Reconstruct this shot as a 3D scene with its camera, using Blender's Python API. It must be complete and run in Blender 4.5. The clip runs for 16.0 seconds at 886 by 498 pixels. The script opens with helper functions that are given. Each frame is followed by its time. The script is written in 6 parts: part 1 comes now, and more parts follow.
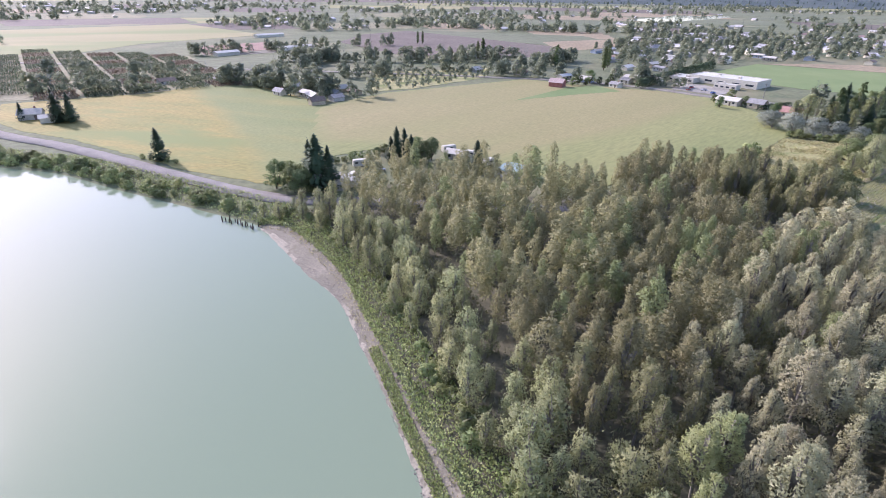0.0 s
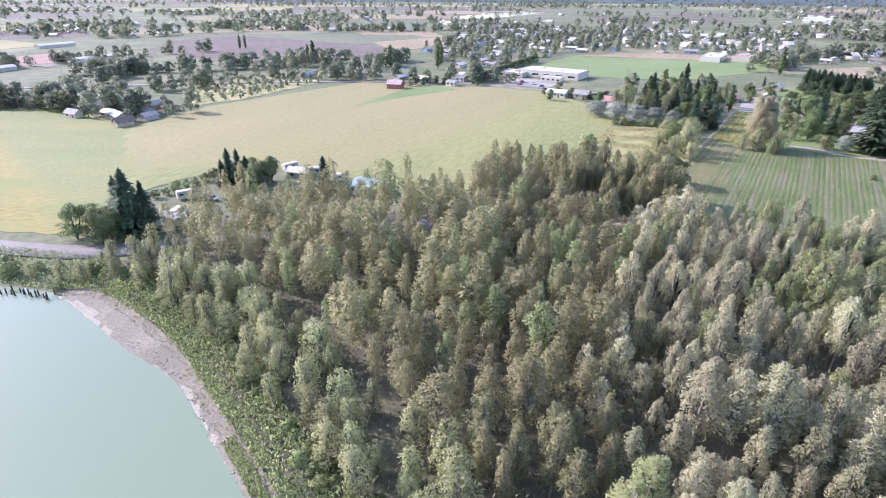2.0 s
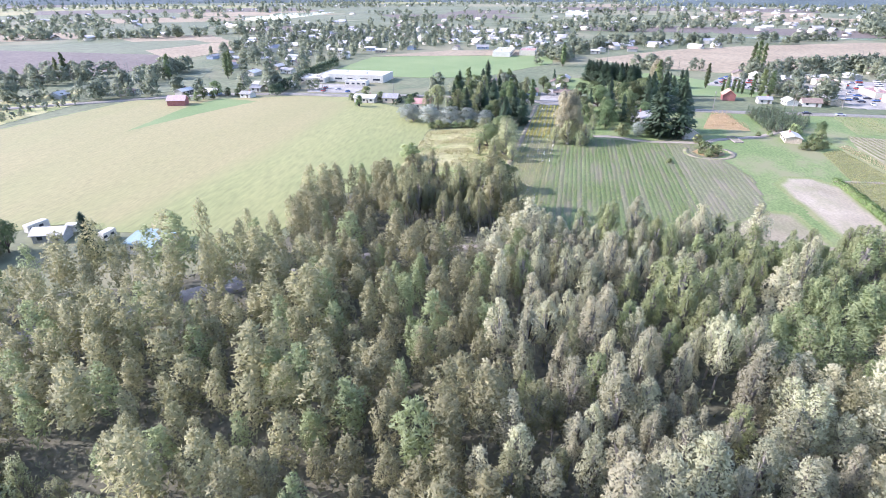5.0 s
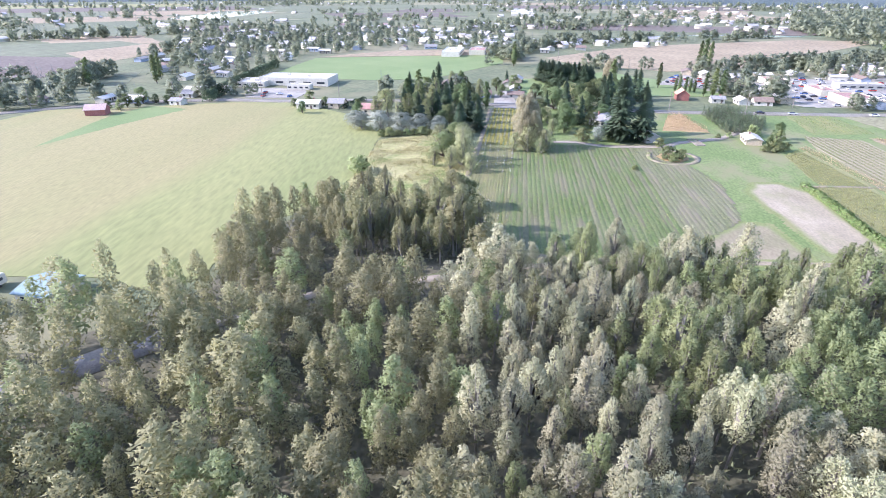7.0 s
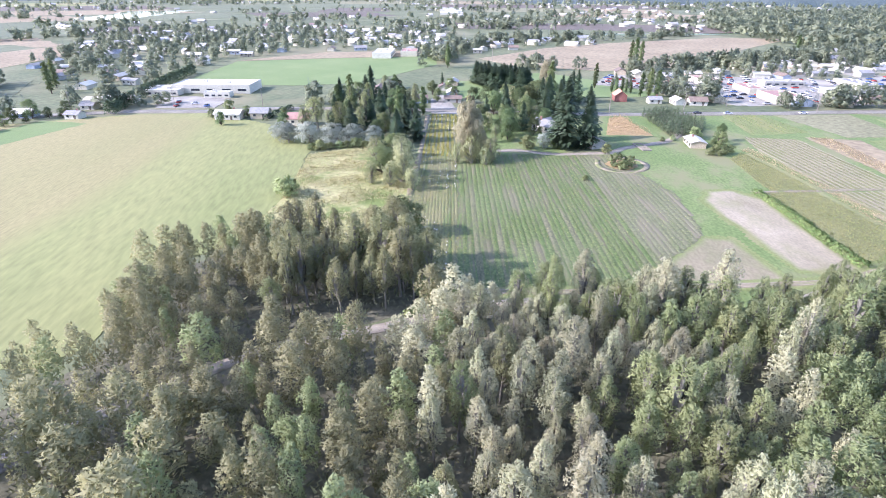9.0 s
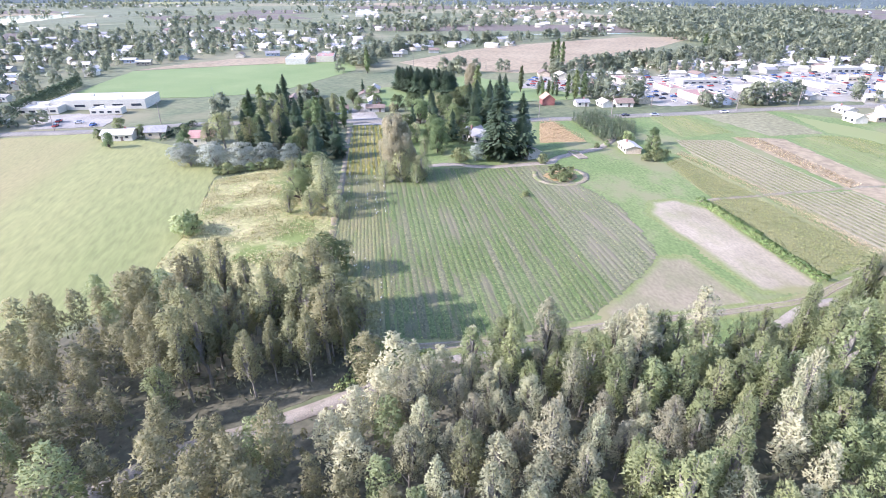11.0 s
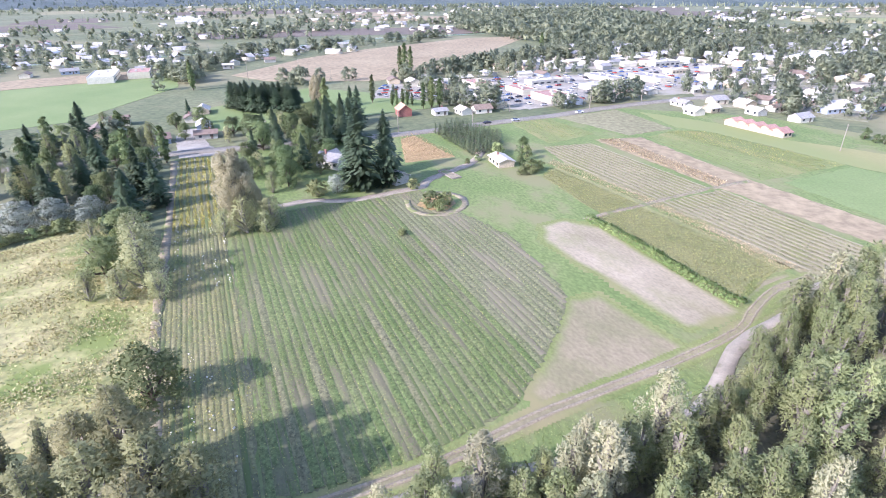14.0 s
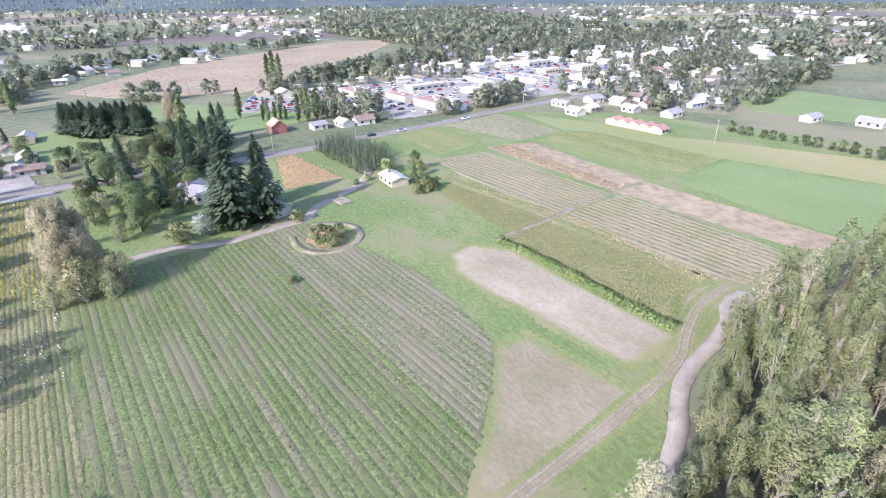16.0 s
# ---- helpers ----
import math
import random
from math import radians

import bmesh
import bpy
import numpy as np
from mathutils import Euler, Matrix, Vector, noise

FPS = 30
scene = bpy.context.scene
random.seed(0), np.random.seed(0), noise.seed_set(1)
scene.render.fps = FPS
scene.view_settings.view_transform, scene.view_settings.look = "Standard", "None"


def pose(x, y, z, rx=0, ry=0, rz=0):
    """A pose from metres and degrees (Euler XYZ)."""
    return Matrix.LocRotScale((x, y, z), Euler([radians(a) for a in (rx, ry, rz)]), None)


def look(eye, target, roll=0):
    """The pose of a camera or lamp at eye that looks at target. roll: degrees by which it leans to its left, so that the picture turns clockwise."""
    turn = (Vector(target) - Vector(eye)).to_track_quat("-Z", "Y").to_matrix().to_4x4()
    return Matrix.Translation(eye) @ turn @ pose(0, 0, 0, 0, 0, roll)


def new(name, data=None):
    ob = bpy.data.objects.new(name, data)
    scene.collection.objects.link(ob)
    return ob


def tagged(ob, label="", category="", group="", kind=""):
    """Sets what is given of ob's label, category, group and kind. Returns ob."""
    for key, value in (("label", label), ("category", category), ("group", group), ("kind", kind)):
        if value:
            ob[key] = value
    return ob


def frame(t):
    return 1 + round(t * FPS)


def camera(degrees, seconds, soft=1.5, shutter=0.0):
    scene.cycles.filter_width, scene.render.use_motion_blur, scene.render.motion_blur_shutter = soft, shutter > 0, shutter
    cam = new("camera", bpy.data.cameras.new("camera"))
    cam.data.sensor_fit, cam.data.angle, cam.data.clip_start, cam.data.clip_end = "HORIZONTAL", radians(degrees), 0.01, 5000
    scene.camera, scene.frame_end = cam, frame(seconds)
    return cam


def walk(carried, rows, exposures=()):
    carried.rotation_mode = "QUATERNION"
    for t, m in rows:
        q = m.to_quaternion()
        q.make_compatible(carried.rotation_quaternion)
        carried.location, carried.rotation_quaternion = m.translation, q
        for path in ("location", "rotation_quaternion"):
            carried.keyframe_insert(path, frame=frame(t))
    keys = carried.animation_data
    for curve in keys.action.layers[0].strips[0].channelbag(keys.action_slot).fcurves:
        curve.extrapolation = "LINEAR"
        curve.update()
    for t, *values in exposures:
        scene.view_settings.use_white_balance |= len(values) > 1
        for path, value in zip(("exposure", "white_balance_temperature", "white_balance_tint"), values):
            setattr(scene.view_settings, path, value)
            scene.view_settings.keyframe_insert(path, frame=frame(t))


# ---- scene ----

cam = camera(78.89, 16.0, soft=0.8)
# seconds, x, y, z, yaw, pitch, roll
ROWS = [
    (0.0, 0.00, -0.00, 61.76, -0.56, -25.75, 0.80),
    (0.5, -0.11, 3.99, 61.71, -3.97, -25.71, 0.65),
    (1, -0.07, 8.07, 61.77, -8.17, -25.68, 0.52),
    (1.5, 0.23, 12.13, 61.89, -12.41, -25.66, 0.41),
    (2, 0.83, 16.14, 62.05, -17.27, -25.67, 0.29),
    (2.5, 1.68, 20.08, 62.26, -23.02, -25.68, 0.19),
    (3, 2.79, 24.02, 62.40, -28.01, -25.69, 0.11),
    (3.5, 4.28, 28.06, 62.40, -31.07, -25.68, 0.03),
    (4, 6.04, 32.10, 62.29, -33.58, -25.68, -0.06),
    (6.5, 18.47, 51.41, 61.81, -41.36, -25.80, 0.01),
    (7, 21.44, 55.34, 61.73, -42.75, -25.85, 0.05),
    (7.5, 24.49, 59.23, 61.79, -44.18, -25.90, 0.10),
    (8, 27.61, 63.07, 61.87, -45.85, -25.94, 0.14),
    (10.5, 46.05, 80.66, 61.98, -56.09, -25.86, 0.13),
    (11, 50.29, 84.01, 62.00, -57.95, -25.83, 0.05),
    (11.5, 54.58, 87.12, 62.02, -59.86, -25.81, -0.03),
    (12, 59.02, 90.11, 61.97, -62.66, -25.78, -0.12),
    (12.5, 63.58, 92.96, 61.94, -65.89, -25.74, -0.20),
    (13, 68.28, 95.68, 61.88, -68.66, -25.71, -0.29),
    (13.5, 73.10, 98.23, 61.85, -70.91, -25.67, -0.39),
    (14, 77.94, 100.50, 61.85, -73.69, -25.64, -0.49),
    (14.5, 82.83, 102.55, 61.89, -77.42, -25.62, -0.57),
    (15, 87.82, 104.41, 61.91, -80.47, -25.61, -0.63),
    (15.5, 92.87, 106.02, 61.94, -83.31, -25.60, -0.69),
    (16, 97.79, 107.39, 62.01, -86.53, -25.58, -0.74),
]
walk(cam, [(t, pose(x, y, z, 90 + pitch, 0, yaw) @ pose(0, 0, 0, 0, 0, roll)) for t, x, y, z, yaw, pitch, roll in ROWS],
     exposures=((0.0, 1.07, 5980, 35), (2.0, 1.48, 5820, 35), (3.5, 1.74, 5660, 33), (7.0, 1.68, 5670, 30), (12.0, 1.72, 5740, 31), (16.0, 1.52, 5790, 31)))

# ---- light ----
SUN_EL, SUN_ROT = radians(31), radians(-51)
world = bpy.data.worlds.new("sky")
scene.world = world
world.use_nodes = True
sky = world.node_tree.nodes.new("ShaderNodeTexSky")
sky.sky_type, sky.sun_disc = "NISHITA", False
sky.sun_elevation, sky.sun_rotation = SUN_EL, SUN_ROT
sky.air_density, sky.dust_density, sky.ozone_density = 1.0, 1.0, 1.0
back = world.node_tree.nodes["Background"]
back.inputs["Strength"].default_value = 0.15
world.node_tree.links.new(sky.outputs[0], back.inputs["Color"])
sun = new("sun", bpy.data.lights.new("sun", "SUN"))
sun.data.energy, sun.data.angle, sun.data.color = 2.8, radians(0.6), (1.0, 0.95, 0.88)
toward_sun = Vector((math.sin(SUN_ROT) * math.cos(SUN_EL), math.cos(SUN_ROT) * math.cos(SUN_EL), math.sin(SUN_EL)))
sun.matrix_world = look(toward_sun * 300, (0, 0, 0))


# ---- materials ----
def mat(name, dark, light, scale=1.0, fine=8.0, rough=0.9, stretch=(1, 1, 1), turn=0.0, accent=None, accent_scale=0.1, accent_cut=0.55,
        bump=0.3, bump_far=0.05, random_tone=0.0, leafy=0.0, local=False, metal=0.0, grainy=0.45, worn=None, worn_scale=0.16, even=False):
    """A surface whose tone wanders between two colours at a coarse and a fine scale, with an optional third colour in patches."""
    m = bpy.data.materials.new(name)
    m.use_nodes = True
    n, l = m.node_tree.nodes, m.node_tree.links
    b = n["Principled BSDF"]
    b.inputs["Roughness"].default_value, b.inputs["Metallic"].default_value = rough, metal
    b.inputs["Specular IOR Level"].default_value = 0.22 if leafy else 0.4
    if local:
        where = n.new("ShaderNodeTexCoord").outputs["Object"]
    else:
        where = n.new("ShaderNodeNewGeometry").outputs["Position"]
    plain = where
    mapping = n.new("ShaderNodeMapping")
    mapping.vector_type = "TEXTURE"
    mapping.inputs["Scale"].default_value = [1 / q for q in stretch]
    mapping.inputs["Rotation"].default_value = (0, 0, turn)
    l.new(where, mapping.inputs["Vector"])
    where = mapping.outputs[0]

    def speck(size, detail, source=None):
        t = n.new("ShaderNodeTexNoise")
        t.inputs["Scale"].default_value, t.inputs["Detail"].default_value, t.inputs["Roughness"].default_value = size, detail, 0.6
        l.new(source or where, t.inputs["Vector"])
        return t.outputs["Fac"]

    def mixed(fac, a, c):
        x = n.new("ShaderNodeMix")
        x.data_type = "RGBA"
        for value, socket in ((fac, x.inputs[0]), (a, x.inputs[6]), (c, x.inputs[7])):
            if isinstance(value, (tuple, float, int)):
                socket.default_value = (*value, 1) if isinstance(value, tuple) else value
            else:
                l.new(value, socket)
        return x.outputs[2]

    def ramp(fac, lo, hi):
        r = n.new("ShaderNodeMapRange")
        r.inputs[1].default_value, r.inputs[2].default_value = lo, hi
        l.new(fac, r.inputs[0])
        return r.outputs[0]

    coarse, grain = speck(scale, 5), speck(scale * fine, 4, plain if even else None)
    colour = mixed(ramp(coarse, 0.3, 0.7), dark, light)
    shade = n.new("ShaderNodeMix")
    shade.data_type, shade.blend_type = "RGBA", "OVERLAY"
    shade.inputs[0].default_value = 0.18 if leafy else grainy
    l.new(colour, shade.inputs[6])
    l.new(ramp(grain, 0.2, 0.8), shade.inputs[7])
    colour = shade.outputs[2]
    if accent:
        colour = mixed(ramp(speck(accent_scale, 4), accent_cut - 0.04, accent_cut + 0.08), colour, accent)
    if worn:
        mask = n.new("ShaderNodeAttribute")
        mask.attribute_name = "worn"
        rough_edge = n.new("ShaderNodeMath")
        rough_edge.operation, rough_edge.inputs[1].default_value = "MULTIPLY_ADD", 0.9
        l.new(speck(worn_scale, 6), rough_edge.inputs[0])
        l.new(mask.outputs["Fac"], rough_edge.inputs[2])
        bare = n.new("ShaderNodeMix")
        bare.data_type, bare.blend_type = "RGBA", "OVERLAY"
        bare.inputs[0].default_value = 0.25
        l.new(mixed(ramp(speck(worn_scale * 0.6, 5), 0.3, 0.7), *worn), bare.inputs[6])
        l.new(ramp(speck(1.4, 4), 0.2, 0.8), bare.inputs[7])
        colour = mixed(ramp(rough_edge.outputs[0], 0.72, 1.12), colour, bare.outputs[2])
    if random_tone or leafy:
        info = n.new("ShaderNodeObjectInfo").outputs["Random"] if local else n.new("ShaderNodeNewGeometry").outputs["Random Per Island"]
        hsv = n.new("ShaderNodeHueSaturation")
        l.new(colour, hsv.inputs["Color"])
        v = n.new("ShaderNodeMapRange")
        v.inputs[3].default_value, v.inputs[4].default_value = 1 - random_tone, 1 + random_tone
        l.new(info, v.inputs[0])
        l.new(v.outputs[0], hsv.inputs["Value"])
        other = n.new("ShaderNodeMath")
        other.operation, other.inputs[1].default_value = "MULTIPLY", 7.31
        part_of = n.new("ShaderNodeMath")
        part_of.operation = "FRACT"
        l.new(info, other.inputs[0])
        l.new(other.outputs[0], part_of.inputs[0])
        hue = n.new("ShaderNodeMapRange")
        hue.inputs[3].default_value, hue.inputs[4].default_value = 0.5 - 0.05 * random_tone, 0.5 + 0.06 * random_tone
        l.new(part_of.outputs[0], hue.inputs[0])
        l.new(hue.outputs[0], hsv.inputs["Hue"])
        colour = hsv.outputs[0]
    l.new(colour, b.inputs["Base Color"])
    if bump:
        k = n.new("ShaderNodeBump")
        k.inputs["Strength"].default_value, k.inputs["Distance"].default_value = bump, bump_far
        l.new(grain, k.inputs["Height"])
        l.new(k.outputs[0], b.inputs["Normal"])
    if leafy:
        through_leaf = n.new("ShaderNodeBsdfTranslucent")
        l.new(colour, through_leaf.inputs["Color"])
        both = n.new("ShaderNodeMixShader")
        both.inputs[0].default_value = leafy
        l.new(b.outputs[0], both.inputs[1])
        l.new(through_leaf.outputs[0], both.inputs[2])
        l.new(both.outputs[0], n["Material Output"].inputs["Surface"])
    return m


M_GROUND = mat("rough_grass", (0.09, 0.115, 0.05), (0.165, 0.175, 0.085), 0.02, 14, accent=(0.20, 0.19, 0.10), accent_scale=0.008)
M_HAY = mat("dry_hay", (0.235, 0.225, 0.09), (0.31, 0.27, 0.125), 0.012, 70, stretch=(0.35, 1, 1), turn=0.45, accent=(0.20, 0.225, 0.08), accent_scale=0.005, accent_cut=0.50, grainy=0.15)
HAY_GREEN = dict(scale=0.022, fine=30, stretch=(0.22, 1, 1), turn=0.80, grainy=0.26)
M_HAYGREEN = mat("green_hay", (0.185, 0.207, 0.067), (0.258, 0.255, 0.095), **HAY_GREEN)
M_HAYSTRAW = mat("hay_straw", (0.185, 0.207, 0.067), (0.258, 0.255, 0.095), worn=((0.223, 0.214, 0.081), (0.299, 0.252, 0.112)), worn_scale=0.02, **HAY_GREEN)
M_HAYW = mat("brown_hay", (0.215, 0.212, 0.060), (0.335, 0.255, 0.075), 0.05, 18, stretch=(0.4, 1, 1), turn=-0.35, accent=(0.20, 0.225, 0.07), accent_scale=0.02, accent_cut=0.54, grainy=0.3,
            worn=((0.175, 0.205, 0.07), (0.235, 0.24, 0.09)), worn_scale=0.03)
M_MEADOW = mat("green_meadow", (0.135, 0.195, 0.06), (0.185, 0.235, 0.085), 0.02, 60, grainy=0.2)
M_DULL = mat("dull_grass", (0.11, 0.13, 0.065), (0.17, 0.18, 0.095), 0.012, 16, stretch=(0.4, 1, 1))
M_CROPSOIL = mat("weedy_soil", (0.15, 0.19, 0.06), (0.215, 0.232, 0.085), 0.05, 20, stretch=(0.2, 1, 1), turn=0.692, accent=(0.245, 0.235, 0.095), accent_scale=0.08, accent_cut=0.54, grainy=0.3)
M_ROWSOIL = mat("dry_tilled_soil", (0.22, 0.202, 0.105), (0.30, 0.266, 0.147), 0.05, 12, accent=(0.19, 0.197, 0.071), accent_scale=0.06, accent_cut=0.55)
M_PLOUGH = mat("ploughed_soil", (0.115, 0.092, 0.068), (0.155, 0.127, 0.092), 0.02, 12)
M_TILLED = mat("weedy_tilled_soil", (0.185, 0.177, 0.088), (0.245, 0.231, 0.126), 0.03, 14)
M_STUBBLE = mat("stubble", (0.235, 0.185, 0.105), (0.315, 0.255, 0.150), 0.02, 12)
M_DIRT = mat("track_dirt", (0.205, 0.178, 0.112), (0.285, 0.245, 0.158), 0.15, 9, accent=(0.16, 0.182, 0.066), accent_scale=0.25, accent_cut=0.55)
M_RUT = mat("bare_rut_dirt", (0.22, 0.185, 0.118), (0.30, 0.255, 0.168), 0.2, 12)
M_PALEGRAVEL = mat("pale_gravel", (0.245, 0.212, 0.155), (0.36, 0.315, 0.232), 0.3, 14, bump=0.5, accent=(0.20, 0.185, 0.115), accent_scale=0.35, accent_cut=0.62)
M_GRAVEL = mat("gravel", (0.175, 0.163, 0.138), (0.245, 0.228, 0.195), 0.12, 22, bump=0.5)
M_ASPHALT = mat("worn_asphalt", (0.19, 0.175, 0.133), (0.255, 0.236, 0.181), 0.08, 20, rough=0.8)
M_SANDPALE = mat("dry_river_sand", (0.27, 0.245, 0.18), (0.345, 0.315, 0.235), 0.2, 14)
M_SAND = mat("river_sand", (0.165, 0.15, 0.108), (0.245, 0.222, 0.162), 0.15, 14, accent=(0.18, 0.162, 0.108), accent_scale=0.2, accent_cut=0.6)
M_SCRUB = mat("dry_scrub", (0.27, 0.27, 0.10), (0.43, 0.38, 0.18), 0.07, 9, accent=(0.16, 0.20, 0.05), accent_scale=0.05)
M_FOREST = mat("forest_floor", (0.08, 0.08, 0.045), (0.14, 0.13, 0.08), 0.1, 8)
M_BARK = mat("pale_bark", (0.17, 0.155, 0.12), (0.28, 0.26, 0.21), 2.0, 6, local=True)
M_BARKD = mat("dark_bark", (0.07, 0.055, 0.04), (0.12, 0.095, 0.07), 2.0, 6, local=True)
M_POPLAR = mat("poplar_leaf", (0.222, 0.228, 0.106), (0.322, 0.312, 0.160), 0.3, 5, rough=0.6, bump=0, random_tone=0.26, leafy=0.45, local=True)
M_GREENP = mat("green_poplar_leaf", (0.255, 0.295, 0.122), (0.365, 0.388, 0.185), 0.4, 5, rough=0.6, bump=0, random_tone=0.22, leafy=0.45, local=True)
M_SILVER = mat("silver_poplar_leaf", (0.365, 0.36, 0.205), (0.485, 0.468, 0.288), 0.4, 5, rough=0.55, bump=0, random_tone=0.28, leafy=0.45, local=True)
M_WILLOW = mat("willow_leaf", (0.285, 0.31, 0.145), (0.395, 0.41, 0.21), 0.5, 5, rough=0.6, bump=0, random_tone=0.28, leafy=0.45, local=True)
M_FIR = mat("fir_needle", (0.048, 0.078, 0.040), (0.082, 0.118, 0.060), 0.6, 5, rough=0.7, bump=0, random_tone=0.25, leafy=0.15, local=True)
M_BROAD = mat("broad_leaf", (0.105, 0.148, 0.058), (0.190, 0.232, 0.095), 0.5, 5, rough=0.6, bump=0, random_tone=0.4, leafy=0.3, local=True)

# water
M_WATER = bpy.data.materials.new("silty_water")
M_WATER.use_nodes = True
wn, wl = M_WATER.node_tree.nodes, M_WATER.node_tree.links
wb = wn["Principled BSDF"]
wb.inputs["Base Color"].default_value, wb.inputs["Roughness"].default_value, wb.inputs["IOR"].default_value = (0.200, 0.256, 0.162, 1), 0.07, 1.33
wt = wn.new("ShaderNodeTexNoise")
wt.inputs["Scale"].default_value, wt.inputs["Detail"].default_value = 0.5, 5
wp = wn.new("ShaderNodeNewGeometry")
wl.new(wp.outputs["Position"], wt.inputs["Vector"])
wk = wn.new("ShaderNodeBump")
wk.inputs["Strength"].default_value, wk.inputs["Distance"].default_value = 0.12, 0.10
wl.new(wt.outputs["Fac"], wk.inputs["Height"])
wl.new(wk.outputs[0], wb.inputs["Normal"])


# ---- builders ----
RNG = np.random.default_rng(7)


def mesh_of(name, verts, faces, materials, normals=None):
    """A mesh from arrays: verts (n, 3), faces (m, 3 or 4); materials: one, or a list."""
    verts, faces = np.asarray(verts, np.float32), np.asarray(faces, np.int32)
    me = bpy.data.meshes.new(name)
    me.vertices.add(len(verts))
    me.vertices.foreach_set("co", verts.ravel())
    k = faces.shape[1]
    me.loops.add(faces.size)
    me.loops.foreach_set("vertex_index", faces.ravel())
    me.polygons.add(len(faces))
    me.polygons.foreach_set("loop_start", np.arange(0, faces.size, k, dtype=np.int32))
    me.update(calc_edges=True)
    for m in materials if isinstance(materials, list) else [materials]:
        me.materials.append(m)
    if normals is not None:
        me.normals_split_custom_set_from_vertices(normals)
    return me


def from_bm(name, bm, material):
    me = bpy.data.meshes.new(name)
    bm.to_mesh(me)
    bm.free()
    me.materials.append(material)
    return me


def child(name, me, parent, label=""):
    ob = new(name, me)
    ob.parent = parent
    if label:
        tagged(ob, label)
    return ob


def structure(name, me, label, category):
    return tagged(new(name, me), label, category, kind="structure")


def sheet(name, points, z, material, label, category="field", thick=0.3, ragged=0.35):
    """A piece of land with a low, slightly uneven edge, its top at z."""
    rng = np.random.default_rng(len(name) * 7 + int(abs(points[0][0])))
    p = np.array(points, float)
    out = []
    for i in range(len(p)):
        q, e = p[i], p[(i + 1) % len(p)]
        d = e - q
        n = max(1, int(np.linalg.norm(d) / max(2.5, ragged * 5)))
        side = np.array((-d[1], d[0])) / (np.linalg.norm(d) + 1e-9)
        for k in range(n):
            out.append(q + d * k / n + (side * rng.normal(0, ragged) if k else 0))
    bm = bmesh.new()
    top = [bm.verts.new((x, y, z)) for x, y in out]
    low = [bm.verts.new((x, y, z - thick)) for x, y in out]
    f = bm.faces.new(top)
    for i in range(len(top)):
        j = (i + 1) % len(top)
        bm.faces.new((top[i], low[i], low[j], top[j]))
    f.normal_update()
    if f.normal.z < 0:
        bmesh.ops.reverse_faces(bm, faces=bm.faces[:])
    bmesh.ops.triangulate(bm, faces=[f])
    return structure(name, from_bm(name, bm, material), label, category)


def smooth_line(points, step=3.0):
    """Points along a smooth curve through the given ones."""
    p = np.array(points, float)
    p = np.vstack([2 * p[0] - p[1], p, 2 * p[-1] - p[-2]])
    out = []
    for i in range(1, len(p) - 2):
        n = max(2, int(np.linalg.norm(p[i + 1] - p[i]) / step))
        for s in np.arange(n) / n:
            out.append(0.5 * ((2 * p[i]) + (p[i + 1] - p[i - 1]) * s + (2 * p[i - 1] - 5 * p[i] + 4 * p[i + 1] - p[i + 2]) * s * s
                              + (3 * p[i] - p[i - 1] - 3 * p[i + 1] + p[i + 2]) * s ** 3))
    out.append(p[-2])
    return np.array(out)


def strip(name, points, width, z, material, label, category="road", ragged=0.0, thick=0.25, crown=0.0):
    """A road along a curve; widths may be one number or one a point."""
    p = smooth_line(points)
    d = np.gradient(p, axis=0)
    d /= np.linalg.norm(d, axis=1)[:, None]
    side = np.stack([-d[:, 1], d[:, 0]], 1)
    n = len(p)
    if np.ndim(width):
        at = np.linspace(0, 1, len(width))
        w = np.interp(np.linspace(0, 1, n), at, width)
    else:
        w = np.full(n, width)
    wl_, wr_ = (w / 2 + RNG.normal(0, ragged, n) for _ in range(2))
    zz = np.full(n, z)
    rows = [np.c_[p + side * wl_[:, None], zz - thick], np.c_[p + side * wl_[:, None], zz], np.c_[p, zz + crown], np.c_[p - side * wr_[:, None], zz], np.c_[p - side * wr_[:, None], zz - thick]]
    v = np.concatenate(rows)
    i = np.arange(n - 1)
    f = np.concatenate([np.stack([k * n + i + 1, k * n + i, (k + 1) * n + i, (k + 1) * n + i + 1], 1) for k in range(4)])
    return structure(name, mesh_of(name, v, f, material), label, category)


def inside(points, poly):
    """Which of the points (n, 2) lie in the polygon."""
    x, y = points[:, 0], points[:, 1]
    hit = np.zeros(len(points), bool)
    for (x0, y0), (x1, y1) in zip(poly, np.roll(np.array(poly), -1, axis=0)):
        cut = (y0 > y) != (y1 > y)
        hit ^= cut & (x < (x1 - x0) * (y - y0) / (y1 - y0 + 1e-12) + x0)
    return hit


def off_line(points, line):
    """The distance of the points (n, 2) from a polyline, and on which side they lie."""
    best, sign = np.full(len(points), 1e9), np.ones(len(points))
    line = np.array(line, float)
    for a, b in zip(line[:-1], line[1:]):
        d = b - a
        s = np.clip(((points - a) @ d) / (d @ d), 0, 1)
        q = points - (a + s[:, None] * d)
        r = np.hypot(q[:, 0], q[:, 1])
        side = np.sign(d[0] * (points[:, 1] - a[1]) - d[1] * (points[:, 0] - a[0]))
        sign = np.where(r < best, side, sign)
        best = np.minimum(best, r)
    return best, sign


